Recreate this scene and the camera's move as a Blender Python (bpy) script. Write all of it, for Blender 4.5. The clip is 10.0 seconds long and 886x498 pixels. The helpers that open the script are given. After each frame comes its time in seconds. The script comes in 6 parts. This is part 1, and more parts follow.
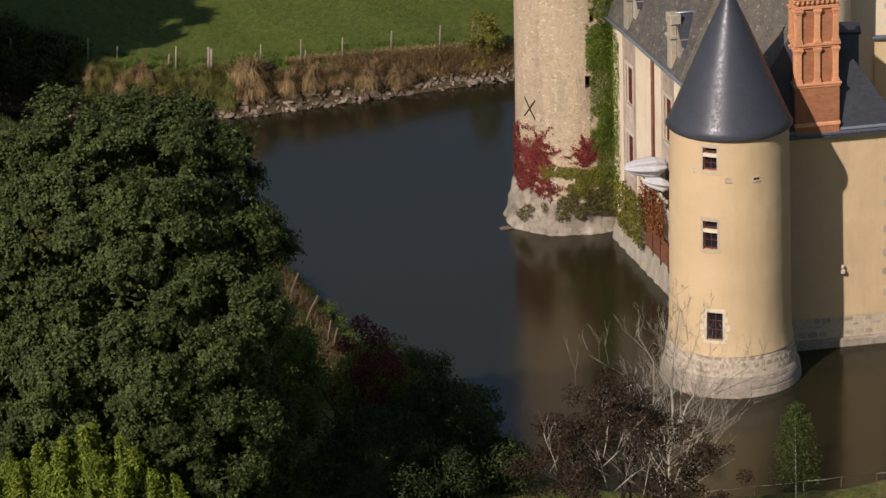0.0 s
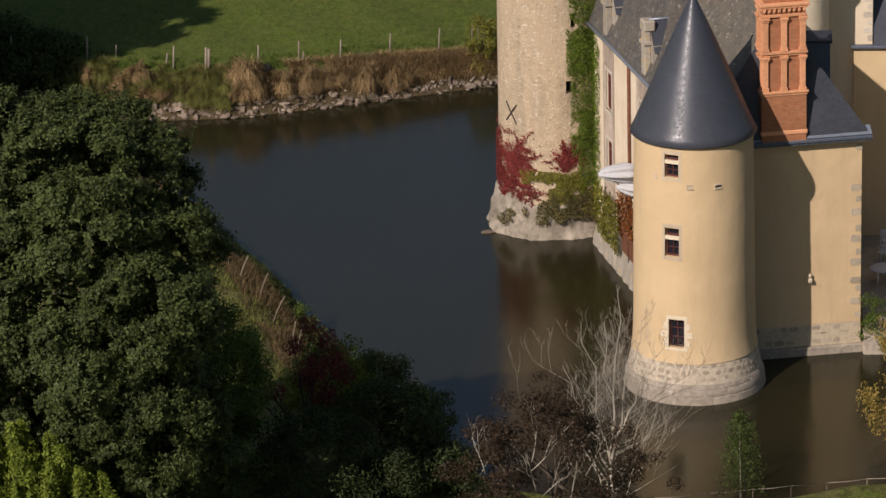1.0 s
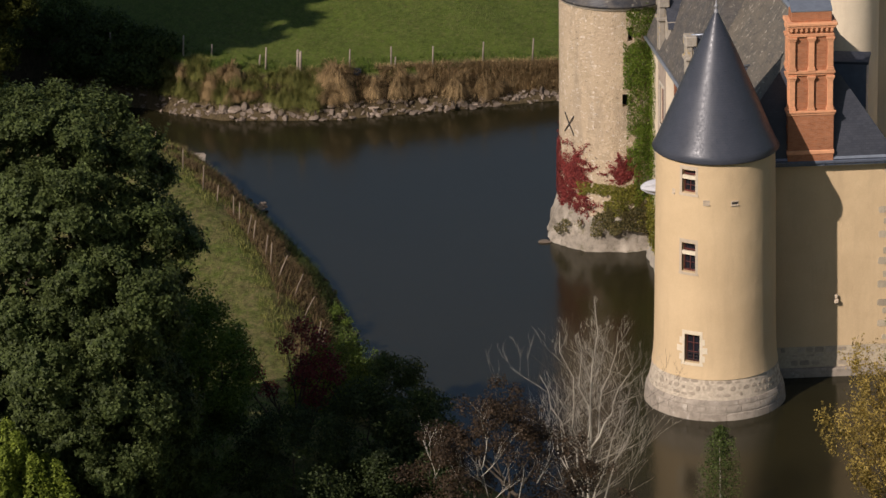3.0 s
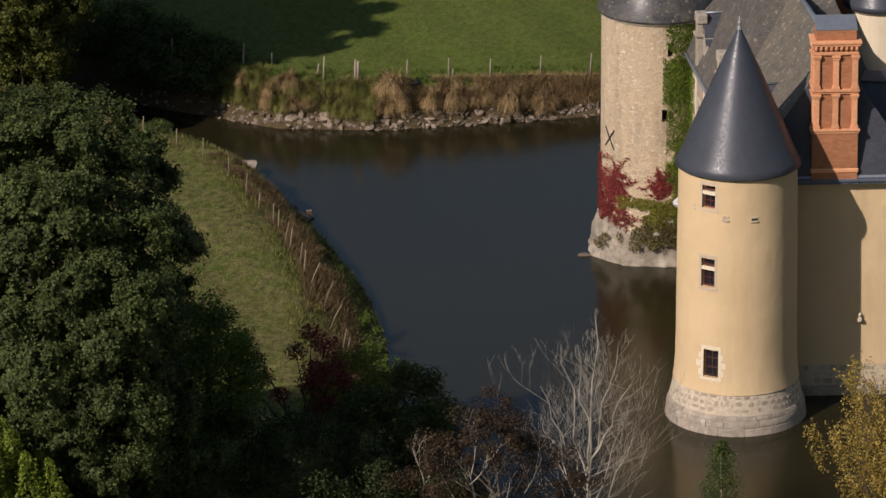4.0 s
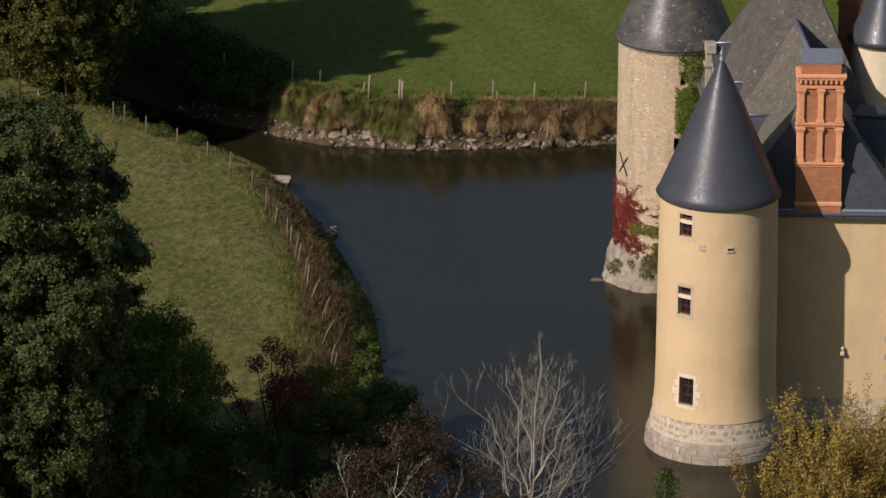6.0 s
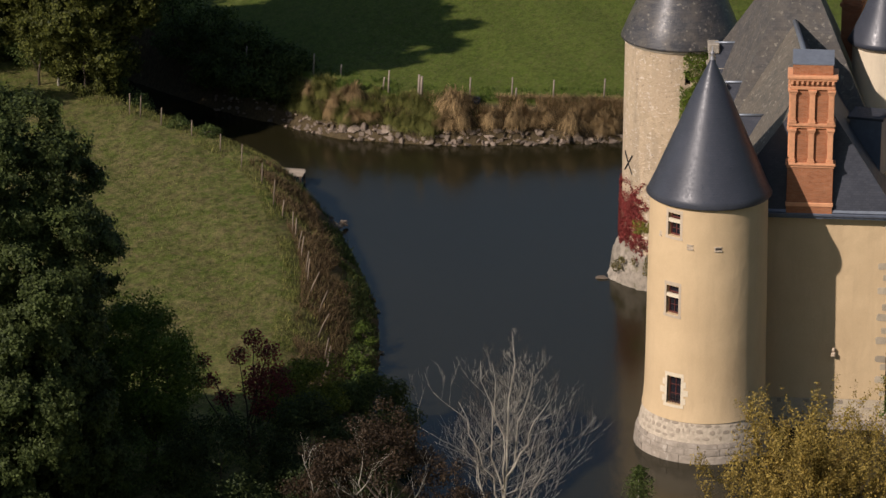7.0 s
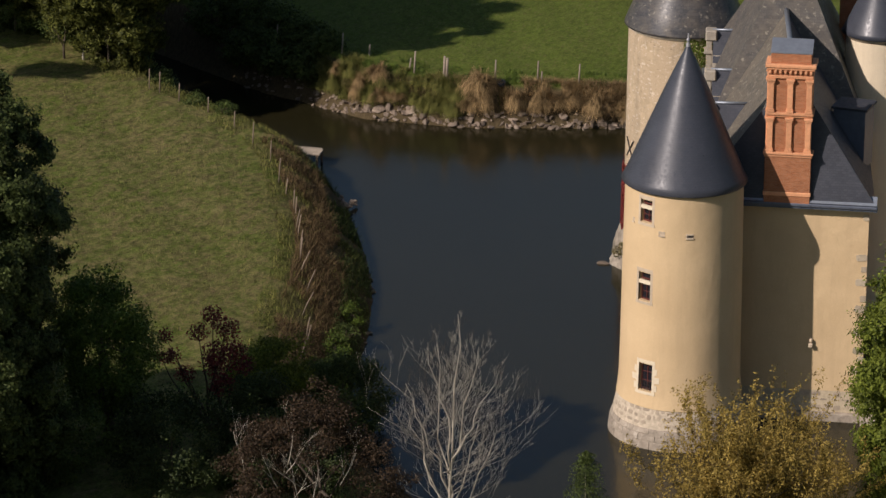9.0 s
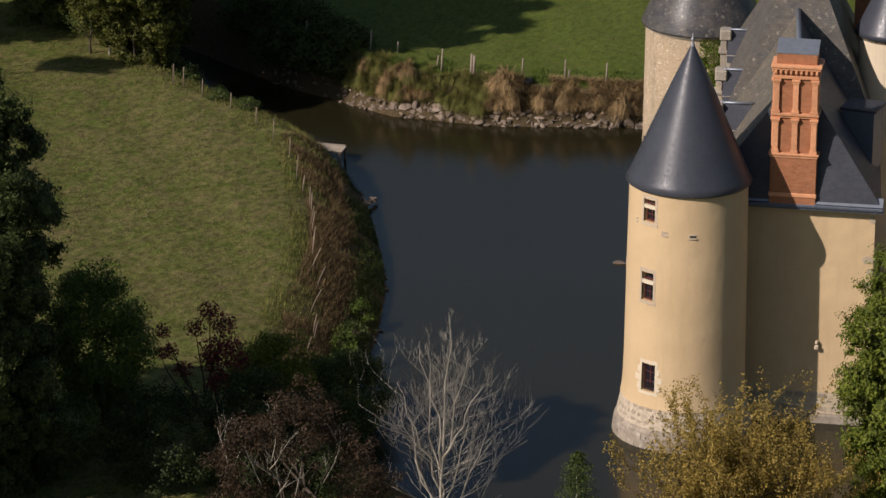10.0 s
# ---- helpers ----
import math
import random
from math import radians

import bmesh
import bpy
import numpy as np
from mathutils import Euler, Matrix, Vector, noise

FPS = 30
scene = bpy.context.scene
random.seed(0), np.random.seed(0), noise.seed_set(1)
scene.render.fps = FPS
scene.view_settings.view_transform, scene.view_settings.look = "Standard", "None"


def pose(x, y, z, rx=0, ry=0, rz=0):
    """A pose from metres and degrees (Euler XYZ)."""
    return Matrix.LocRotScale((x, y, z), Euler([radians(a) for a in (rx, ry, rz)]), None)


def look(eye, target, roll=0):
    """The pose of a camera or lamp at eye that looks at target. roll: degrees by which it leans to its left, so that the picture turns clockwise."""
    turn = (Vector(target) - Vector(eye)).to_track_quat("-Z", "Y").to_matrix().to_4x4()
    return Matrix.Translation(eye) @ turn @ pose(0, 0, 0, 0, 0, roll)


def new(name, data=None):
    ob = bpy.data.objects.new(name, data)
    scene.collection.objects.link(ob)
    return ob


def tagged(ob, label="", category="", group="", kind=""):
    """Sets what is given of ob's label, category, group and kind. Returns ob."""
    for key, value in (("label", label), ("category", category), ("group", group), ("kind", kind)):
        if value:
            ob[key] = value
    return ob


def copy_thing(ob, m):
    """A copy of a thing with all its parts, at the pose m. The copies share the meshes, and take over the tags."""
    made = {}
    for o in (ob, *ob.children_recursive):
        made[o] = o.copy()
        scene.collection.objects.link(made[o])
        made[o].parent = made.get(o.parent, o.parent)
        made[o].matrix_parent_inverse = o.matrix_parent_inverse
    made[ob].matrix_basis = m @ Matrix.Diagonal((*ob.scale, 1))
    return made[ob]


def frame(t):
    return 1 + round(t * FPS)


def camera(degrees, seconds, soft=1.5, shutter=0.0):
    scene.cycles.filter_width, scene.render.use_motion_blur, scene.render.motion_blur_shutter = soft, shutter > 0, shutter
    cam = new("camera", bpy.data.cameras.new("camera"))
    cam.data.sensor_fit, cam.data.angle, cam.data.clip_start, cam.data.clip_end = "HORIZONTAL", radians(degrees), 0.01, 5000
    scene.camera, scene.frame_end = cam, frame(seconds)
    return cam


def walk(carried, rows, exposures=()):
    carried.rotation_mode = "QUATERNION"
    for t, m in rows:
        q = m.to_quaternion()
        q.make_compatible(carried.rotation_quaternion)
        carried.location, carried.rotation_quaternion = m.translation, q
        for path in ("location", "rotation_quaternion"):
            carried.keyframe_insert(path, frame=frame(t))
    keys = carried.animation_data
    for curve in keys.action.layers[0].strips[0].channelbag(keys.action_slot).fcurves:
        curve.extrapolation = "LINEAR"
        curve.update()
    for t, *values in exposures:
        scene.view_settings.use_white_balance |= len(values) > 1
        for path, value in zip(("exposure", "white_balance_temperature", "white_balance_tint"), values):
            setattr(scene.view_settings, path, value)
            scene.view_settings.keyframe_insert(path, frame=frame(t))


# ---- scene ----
cam = camera(12.0, 10.0)
PATH = [
    (0, (-5.116, -190.015, 75.272), (-5.197, -188.136, 74.591), -1.7),
    (0.5, (-1.141, -189.926, 75.239), (-1.253, -188.049, 74.559), -1.6),
    (1, (2.955, -189.927, 75.194), (2.811, -188.051, 74.516), -1.5),
    (1.5, (6.995, -189.903, 75.161), (6.811, -188.03, 74.484), -1.4),
    (2, (11.05, -189.876, 75.133), (10.822, -188.007, 74.458), -1.3),
    (2.5, (15.022, -189.784, 75.131), (14.754, -187.92, 74.459), -1.2),
    (4, (27.003, -189.466, 75.197), (26.603, -187.621, 74.536), -0.8),
    (4.5, (30.689, -189.133, 75.263), (30.257, -187.294, 74.607), -0.6),
    (5, (34.321, -188.753, 75.347), (33.859, -186.92, 74.694), -0.4),
    (5.5, (37.801, -188.251, 75.46), (37.304, -186.426, 74.809), -0.3),
    (7, (47.658, -186.413, 75.79), (47.072, -184.615, 75.138), 0.1),
    (7.5, (50.628, -185.599, 75.837), (50.013, -183.812, 75.183), 0.1),
    (8, (53.455, -184.644, 75.835), (52.817, -182.866, 75.179), 0.2),
    (8.5, (56.074, -183.577, 75.785), (55.415, -181.807, 75.127), 0.3),
    (9, (58.593, -182.422, 75.73), (57.911, -180.661, 75.07), 0.4),
    (9.5, (60.977, -181.204, 75.647), (60.271, -179.453, 74.987), 0.4),
    (10, (63.316, -179.956, 75.573), (62.584, -178.216, 74.912), 0.4),
]
walk(cam, [(t, look(eye, target, roll)) for t, eye, target, roll in PATH])

# ---- world and sun ----
SUN_FROM = Vector((-math.cos(radians(57.5)) * math.cos(radians(35.0)), -math.sin(radians(57.5)) * math.cos(radians(35.0)), math.sin(radians(35.0))))
world = bpy.data.worlds.new("world")
scene.world = world
world.use_nodes = True
wn = world.node_tree
sky = wn.nodes.new("ShaderNodeTexSky")
sky.sky_type = "NISHITA"
sky.sun_disc = False
sky.sun_elevation = radians(35.0)
sky.sun_rotation = radians(212.5)
wn.nodes["Background"].inputs["Strength"].default_value = 0.064
wn.links.new(sky.outputs["Color"], wn.nodes["Background"].inputs["Color"])
sun = new("sun", bpy.data.lights.new("sun", "SUN"))
sun.data.energy = 5.0
sun.data.angle = radians(0.5)
sun.data.color = (1.0, 0.875, 0.82)
sun.matrix_world = look(SUN_FROM * 300, (0, 0, 0))
scene.view_settings.exposure = -0.1


# ---- materials ----
class Mat:
    """Small wrapper to write node materials in few lines."""

    def __init__(self, name):
        self.m = bpy.data.materials.new(name)
        self.m.use_nodes = True
        self.t = self.m.node_tree
        self.b = self.t.nodes["Principled BSDF"]

    def node(self, kind, **inputs):
        n = self.t.nodes.new(kind)
        for k, v in inputs.items():
            n.inputs[k.replace("_", " ")].default_value = v
        return n

    def link(self, a, b):
        self.t.links.new(a, b)

    def coords(self, kind="Object"):
        return self.t.nodes.new("ShaderNodeTexCoord").outputs[kind]

    def noise(self, scale, detail=4.0, rough=0.6, vec=None, stretch=None):
        n = self.node("ShaderNodeTexNoise", Scale=scale, Detail=detail, Roughness=rough)
        v = vec if vec is not None else self.coords()
        if stretch:
            mp = self.node("ShaderNodeMapping")
            mp.inputs["Scale"].default_value = stretch
            self.link(v, mp.inputs["Vector"])
            v = mp.outputs["Vector"]
        self.link(v, n.inputs["Vector"])
        return n.outputs["Fac"]

    def ramp(self, fac, stops):
        r = self.node("ShaderNodeValToRGB")
        e = r.color_ramp.elements
        while len(e) < len(stops):
            e.new(0.5)
        for el, (p, c) in zip(e, stops):
            el.position = p
            el.color = (*c, 1.0) if not isinstance(c, (int, float)) else (c, c, c, 1.0)
        self.link(fac, r.inputs["Fac"])
        return r.outputs["Color"]

    def mix(self, a, b, fac, kind="MIX"):
        n = self.t.nodes.new("ShaderNodeMix")
        n.data_type, n.blend_type = "RGBA", kind
        for sock, v in ((n.inputs[6], a), (n.inputs[7], b), (n.inputs[0], fac)):
            if isinstance(v, (int, float)):
                sock.default_value = v
            elif isinstance(v, tuple):
                sock.default_value = (*v, 1.0)
            else:
                self.link(v, sock)
        return n.outputs[2]

    def color(self, c):
        if isinstance(c, tuple):
            self.b.inputs["Base Color"].default_value = (*c, 1.0)
        else:
            self.link(c, self.b.inputs["Base Color"])
        return self

    def set(self, rough=0.8, metal=0.0, spec=0.5):
        self.b.inputs["Roughness"].default_value = rough
        self.b.inputs["Metallic"].default_value = metal
        self.b.inputs["Specular IOR Level"].default_value = spec
        return self

    def bump(self, height, dist=0.02, strength=0.6):
        n = self.node("ShaderNodeBump", Distance=dist, Strength=strength)
        self.link(height, n.inputs["Height"])
        self.link(n.outputs["Normal"], self.b.inputs["Normal"])
        return self

    def random(self, kind="object"):
        if kind == "object":
            return self.t.nodes.new("ShaderNodeObjectInfo").outputs["Random"]
        return self.t.nodes.new("ShaderNodeNewGeometry").outputs["Random Per Island"]


def plaster_mat(name, light, dark, stain, fine=14.0):
    m = Mat(name)
    big = m.ramp(m.noise(0.35, 5), [(0.3, dark), (0.7, light)])
    streak = m.noise(1.2, 5, 0.65, stretch=(1, 1, 0.12))
    c = m.mix(big, stain, m.ramp(streak, [(0.52, 0.0), (0.8, 0.55)]))
    grain = m.noise(fine, 6, 0.7)
    c = m.mix(c, m.ramp(grain, [(0.3, 0.78), (0.7, 1.0)]), 0.35, "MULTIPLY")
    return m.color(c).set(0.9, spec=0.2).bump(m.mix(grain, m.noise(0.9, 3, 0.5), 0.8), 0.16, 0.5).m


PLASTER = plaster_mat("plaster_ochre", (0.66, 0.495, 0.29), (0.575, 0.425, 0.245), (0.47, 0.345, 0.205))
PLASTER_CREAM = plaster_mat("plaster_cream", (0.75, 0.64, 0.46), (0.68, 0.58, 0.42), (0.5, 0.41, 0.29))
OLD_PLASTER = plaster_mat("plaster_old", (0.82, 0.7, 0.53), (0.68, 0.56, 0.4), (0.34, 0.26, 0.19), 5.0)


def stone_mat(name, a, b, c, scale=6.0, lichen=None, darkest=0.7):
    m = Mat(name)
    col = m.ramp(m.noise(0.8, 5), [(0.3, b), (0.7, a)])
    col = m.mix(col, c, m.ramp(m.noise(scale, 6, 0.7), [(0.45, 0.0), (0.7, 0.7)]))
    col = m.mix(col, m.ramp(m.random(), [(0.0, darkest), (1.0, 1.12)]), 0.8, "MULTIPLY")
    if lichen:
        col = m.mix(col, lichen, m.ramp(m.noise(2.3, 6, 0.75), [(0.56, 0.0), (0.66, 0.8)]))
    return m.color(col).set(0.92, spec=0.2).bump(m.noise(scale * 2, 6, 0.7), 0.05, 0.7).m


ASHLAR = stone_mat("stone_ashlar", (0.5, 0.42, 0.3), (0.42, 0.35, 0.25), (0.34, 0.29, 0.22))
WINDOW_STONE = stone_mat("stone_window", (0.62, 0.51, 0.37), (0.54, 0.44, 0.32), (0.44, 0.36, 0.26))
PALE_STONE = stone_mat("stone_pale", (0.62, 0.55, 0.44), (0.54, 0.48, 0.39), (0.44, 0.39, 0.32))
WHITE_STONE = stone_mat("stone_white", (0.78, 0.68, 0.5), (0.72, 0.62, 0.45), (0.6, 0.52, 0.38))
PLINTH_STONE = stone_mat("stone_plinth", (0.4, 0.345, 0.275), (0.31, 0.262, 0.205), (0.17, 0.145, 0.11), 2.6, (0.5, 0.44, 0.36), 0.82)
RIPRAP = stone_mat("stone_riprap", (0.4, 0.322, 0.25), (0.19, 0.147, 0.108), (0.08, 0.063, 0.047), 3.0, None, 0.4)
LICHEN_STONE = stone_mat("stone_lichen", (0.45, 0.4, 0.32), (0.36, 0.32, 0.26), (0.26, 0.23, 0.19), 5.0, (0.5, 0.34, 0.1))
FOOTING_STONE = stone_mat("stone_footing", (0.46, 0.4, 0.32), (0.24, 0.205, 0.155), (0.1, 0.085, 0.062), 2.0, (0.13, 0.12, 0.06))


BAY_STONE = stone_mat("stone_bay", (0.56, 0.46, 0.36), (0.42, 0.34, 0.27), (0.27, 0.22, 0.18), 2.2)


def rubble_mat():
    m = Mat("rubble_tower")
    vo = m.node("ShaderNodeTexVoronoi", Scale=3.4)
    m.link(m.coords(), vo.inputs["Vector"])
    cell = m.ramp(vo.outputs["Color"], [(0.0, (0.44, 0.34, 0.215)), (1.0, (0.63, 0.5, 0.34))])
    base = m.mix(cell, (0.53, 0.415, 0.28), m.ramp(m.noise(0.5, 5), [(0.35, 0.2), (0.65, 0.95)]))
    speck = m.ramp(m.noise(4.2, 5, 0.72, stretch=(1, 1, 1.5)), [(0.56, 0.0), (0.64, 0.85)])
    c = m.mix(base, (0.76, 0.67, 0.54), speck)
    c = m.mix(c, (0.2, 0.17, 0.13), m.ramp(m.noise(0.9, 6, 0.7, stretch=(1, 1, 0.2)), [(0.5, 0.0), (0.8, 0.7)]))
    c = m.mix(c, (0.13, 0.105, 0.08), m.ramp(m.noise(4.0, 5, 0.7, stretch=(1, 1, 1.6)), [(0.3, 0.75), (0.4, 0.0)]))
    return m.color(c).set(0.93, spec=0.15).bump(m.noise(7, 6, 0.75), 0.12, 0.9).m


RUBBLE = rubble_mat()


def slate_mat(name, base, light, lichen=0.0, rough=0.42, scale=1.0):
    m = Mat(name)
    uv = m.coords("UV")
    br = m.node("ShaderNodeTexBrick", Scale=1.0, Mortar_Size=0.008, Brick_Width=0.2 * scale, Row_Height=0.12 * scale)
    br.inputs["Color1"].default_value = (*base, 1)
    br.inputs["Color2"].default_value = (*light, 1)
    br.inputs["Mortar"].default_value = (base[0] * 0.88, base[1] * 0.88, base[2] * 0.88, 1)
    m.link(uv, br.inputs["Vector"])
    c = m.mix(br.outputs["Color"], m.ramp(m.noise(0.6, 5), [(0.3, 0.75), (0.7, 1.15)]), 0.7, "MULTIPLY")
    if lichen:
        c = m.mix(c, (0.16, 0.135, 0.1), m.ramp(m.noise(1.1, 7, 0.75), [(0.5 - lichen * 0.12, 0.0), (0.62, 0.7 * min(1.0, lichen))]))
        c = m.mix(c, (0.4, 0.36, 0.28), m.ramp(m.noise(4.2, 3, 0.6), [(0.6, 0.0), (0.68, 0.75 * min(1.0, lichen))]))
    r = m.ramp(m.noise(6, 5, 0.75), [(0.3, rough - 0.12), (0.7, rough + 0.2)])
    m.link(r, m.b.inputs["Roughness"])
    m.b.inputs["Specular IOR Level"].default_value = 0.38
    m.color(c)
    h = m.mix(br.outputs["Color"], m.noise(10, 5, 0.7), 0.55)
    return m.bump(h, 0.02, 0.2).m


SLATE = slate_mat("slate_blue", (0.046, 0.051, 0.064), (0.053, 0.057, 0.07), 0.0, 0.36)
SLATE_DULL = slate_mat("slate_grey", (0.042, 0.046, 0.058), (0.058, 0.062, 0.074), 0.0, 0.5)
SLATE_OLD = slate_mat("slate_lichen", (0.07, 0.066, 0.062), (0.105, 0.097, 0.086), 0.6, 0.6, 1.2)
SLATE_SPECKLED = slate_mat("slate_speckled", (0.075, 0.07, 0.06), (0.13, 0.115, 0.09), 1.2, 0.6, 1.2)
SLATE_FAR = slate_mat("slate_far_tower", (0.042, 0.043, 0.048), (0.08, 0.078, 0.076), 0.55, 0.34, 1.4)


def plain_mat(name, c, rough=0.7, metal=0.0, vary=0.25, scale=6.0, spec=0.4, dist=0.01):
    m = Mat(name)
    n = m.noise(scale, 5, 0.65)
    col = m.mix(c, m.ramp(n, [(0.25, 1.0 - vary), (0.75, 1.0 + vary)]), 1.0, "MULTIPLY")
    col = m.mix(col, m.ramp(m.random(), [(0.0, 1.0 - vary * 0.6), (1.0, 1.0 + vary * 0.6)]), 1.0, "MULTIPLY")
    return m.color(col).set(rough, metal, spec).bump(m.noise(scale * 4, 4), dist, 0.4).m


ZINC = plain_mat("zinc", (0.27, 0.3, 0.34), 0.45, 0.55, 0.15, 3.0)
ZINC_DARK = plain_mat("zinc_dark", (0.13, 0.15, 0.19), 0.5, 0.4, 0.15, 3.0)
LEAD = plain_mat("lead", (0.3, 0.3, 0.31), 0.5, 0.3)
WOOD_RED = plain_mat("wood_oxblood", (0.11, 0.03, 0.022), 0.55)
WOOD_GREY = plain_mat("wood_weathered", (0.2, 0.155, 0.11), 0.9, 0, 0.3, 9.0)
WOOD_POST = plain_mat("wood_post", (0.25, 0.205, 0.155), 0.9, 0, 0.35, 9.0)
WOOD_PALE = plain_mat("wood_bleached", (0.33, 0.275, 0.21), 0.9, 0, 0.3, 9.0)
WOOD_DARK = plain_mat("wood_dark", (0.16, 0.12, 0.085), 0.9, 0, 0.3)
IRON = plain_mat("iron", (0.03, 0.026, 0.024), 0.7, 0.2)
RUST = plain_mat("rusty_sheet", (0.16, 0.06, 0.03), 0.85, 0.0, 0.4, 3.0)
CANVAS = plain_mat("canvas_white", (0.5, 0.5, 0.51), 0.85, 0, 0.12)
WHITE_PAINT = plain_mat("white_plastic", (0.65, 0.66, 0.68), 0.5, 0, 0.06)
BLUE_PAINT = plain_mat("blue_plastic", (0.025, 0.04, 0.065), 0.5, 0, 0.15)
INTERIOR = plain_mat("interior_dark", (0.05, 0.045, 0.04), 0.9)
FOOT_MORTAR = plain_mat("mortar_dark", (0.27, 0.235, 0.185), 0.95, 0, 0.3, 5.0, 0.1)
PLINTH_MORTAR = plain_mat("mortar_grey", (0.5, 0.425, 0.32), 0.95, 0, 0.3, 5.0, 0.1)
RUBBLE_BLOCK = stone_mat("stone_rubble", (0.48, 0.4, 0.3), (0.36, 0.3, 0.225), (0.26, 0.22, 0.165), 4.0)
MORTAR = plain_mat("mortar", (0.48, 0.4, 0.28), 0.95, 0, 0.2, 8.0, 0.1)


def brick_mat(name, a, b, mortar):
    m = Mat(name)
    br = m.node("ShaderNodeTexBrick", Scale=1.0, Mortar_Size=0.006, Brick_Width=0.22, Row_Height=0.065)
    br.inputs["Color1"].default_value = (*a, 1)
    br.inputs["Color2"].default_value = (*b, 1)
    br.inputs["Mortar"].default_value = (*mortar, 1)
    m.link(m.coords("UV"), br.inputs["Vector"])
    c = m.mix(br.outputs["Color"], m.ramp(m.noise(1.3, 6, 0.7), [(0.25, 0.75), (0.75, 1.2)]), 0.9, "MULTIPLY")
    return m.color(c).set(0.85, spec=0.25).bump(br.outputs["Fac"], 0.01, -0.6).m


BRICK = brick_mat("brick_orange", (0.4, 0.155, 0.07), (0.3, 0.11, 0.048), (0.38, 0.23, 0.14))
TERRACOTTA = plain_mat("terracotta", (0.61, 0.295, 0.15), 0.8, 0, 0.2, 5.0)

m_ = Mat("glass_dark")
m_.color((0.018, 0.017, 0.022)).set(0.06, 0.0, 0.8)
GLASS = m_.bump(m_.noise(2.5, 2), 0.02, 0.25).m


def water_mat():
    m = Mat("pond_water")
    c = m.ramp(m.noise(0.05, 3), [(0.3, (0.0155, 0.0138, 0.0055)), (0.7, (0.0195, 0.017, 0.0075))])
    m.color(c).set(0.17, 0.0, 0.5)
    m.b.inputs["IOR"].default_value = 1.33
    rip = m.mix(m.noise(1.6, 3, 0.5, stretch=(1.0, 0.6, 1)), m.noise(0.25, 2), 0.5)
    return m.bump(rip, 0.05, 0.35).m


WATER = water_mat()


def ground_mat():
    m = Mat("grass_ground")
    big = m.noise(0.11, 5, 0.6)
    mid = m.noise(1.5, 6, 0.72, stretch=(1, 0.5, 1))
    fine = m.noise(8.0, 5, 0.8, stretch=(1, 0.6, 0.4))
    lush = m.ramp(fine, [(0.3, (0.046, 0.074, 0.01)), (0.7, (0.128, 0.163, 0.028))])
    dry = m.ramp(fine, [(0.3, (0.09, 0.074, 0.032)), (0.7, (0.3, 0.225, 0.112))])
    # the meadow is drier than the field beyond the pond
    geo = m.t.nodes.new("ShaderNodeNewGeometry")
    sep = m.t.nodes.new("ShaderNodeSeparateXYZ")
    m.link(geo.outputs["Position"], sep.inputs[0])
    mr = m.node("ShaderNodeMapRange", From_Min=32.0, From_Max=42.0, To_Min=0.76, To_Max=0.14)
    m.link(sep.outputs["Y"], mr.inputs["Value"])
    patch = m.mix(m.ramp(big, [(0.35, 0.0), (0.65, 0.9)]), m.ramp(mid, [(0.4, 0.0), (0.6, 1.0)]), 0.68)
    amount = m.mix(patch, mr.outputs["Result"], 1.0, "MULTIPLY")
    c = m.mix(lush, dry, amount)
    blot = m.ramp(m.noise(2.7, 5, 0.7, stretch=(1, 0.5, 1)), [(0.36, 0.52), (0.5, 0.98), (0.66, 1.42)])
    wear = m.node("ShaderNodeMapRange", From_Min=32.0, From_Max=42.0, To_Min=0.85, To_Max=0.45)
    m.link(sep.outputs["Y"], wear.inputs["Value"])
    c = m.mix(c, blot, wear.outputs["Result"], "MULTIPLY")
    # withered flecks in the meadow
    fleck = m.mix(m.ramp(m.noise(4.6, 4, 0.7, stretch=(1, 0.55, 1)), [(0.57, 0.0), (0.66, 0.8)]), wear.outputs["Result"], 1.0, "MULTIPLY")
    c = m.mix(c, (0.23, 0.165, 0.09), fleck)
    soil = m.ramp(mid, [(0.3, (0.03, 0.024, 0.014)), (0.7, (0.075, 0.06, 0.034))])
    # bare soil shows below the top of the banks
    low = m.node("ShaderNodeMapRange", From_Min=0.7, From_Max=1.5, To_Min=1.0, To_Max=0.0)
    m.link(sep.outputs["Z"], low.inputs["Value"])
    c = m.mix(c, soil, low.outputs["Result"])
    nrm = m.t.nodes.new("ShaderNodeSeparateXYZ")
    m.link(geo.outputs["Normal"], nrm.inputs[0])
    steep = m.node("ShaderNodeMapRange", From_Min=0.78, From_Max=0.95, To_Min=1.0, To_Max=0.0)
    m.link(nrm.outputs["Z"], steep.inputs["Value"])
    straw = m.ramp(fine, [(0.3, (0.04, 0.03, 0.017)), (0.7, (0.13, 0.098, 0.052))])
    c = m.mix(c, straw, steep.outputs["Result"])
    return m.color(c).set(0.95, spec=0.1).bump(m.mix(fine, mid, 0.4), 0.16, 0.9).m


GROUND = ground_mat()


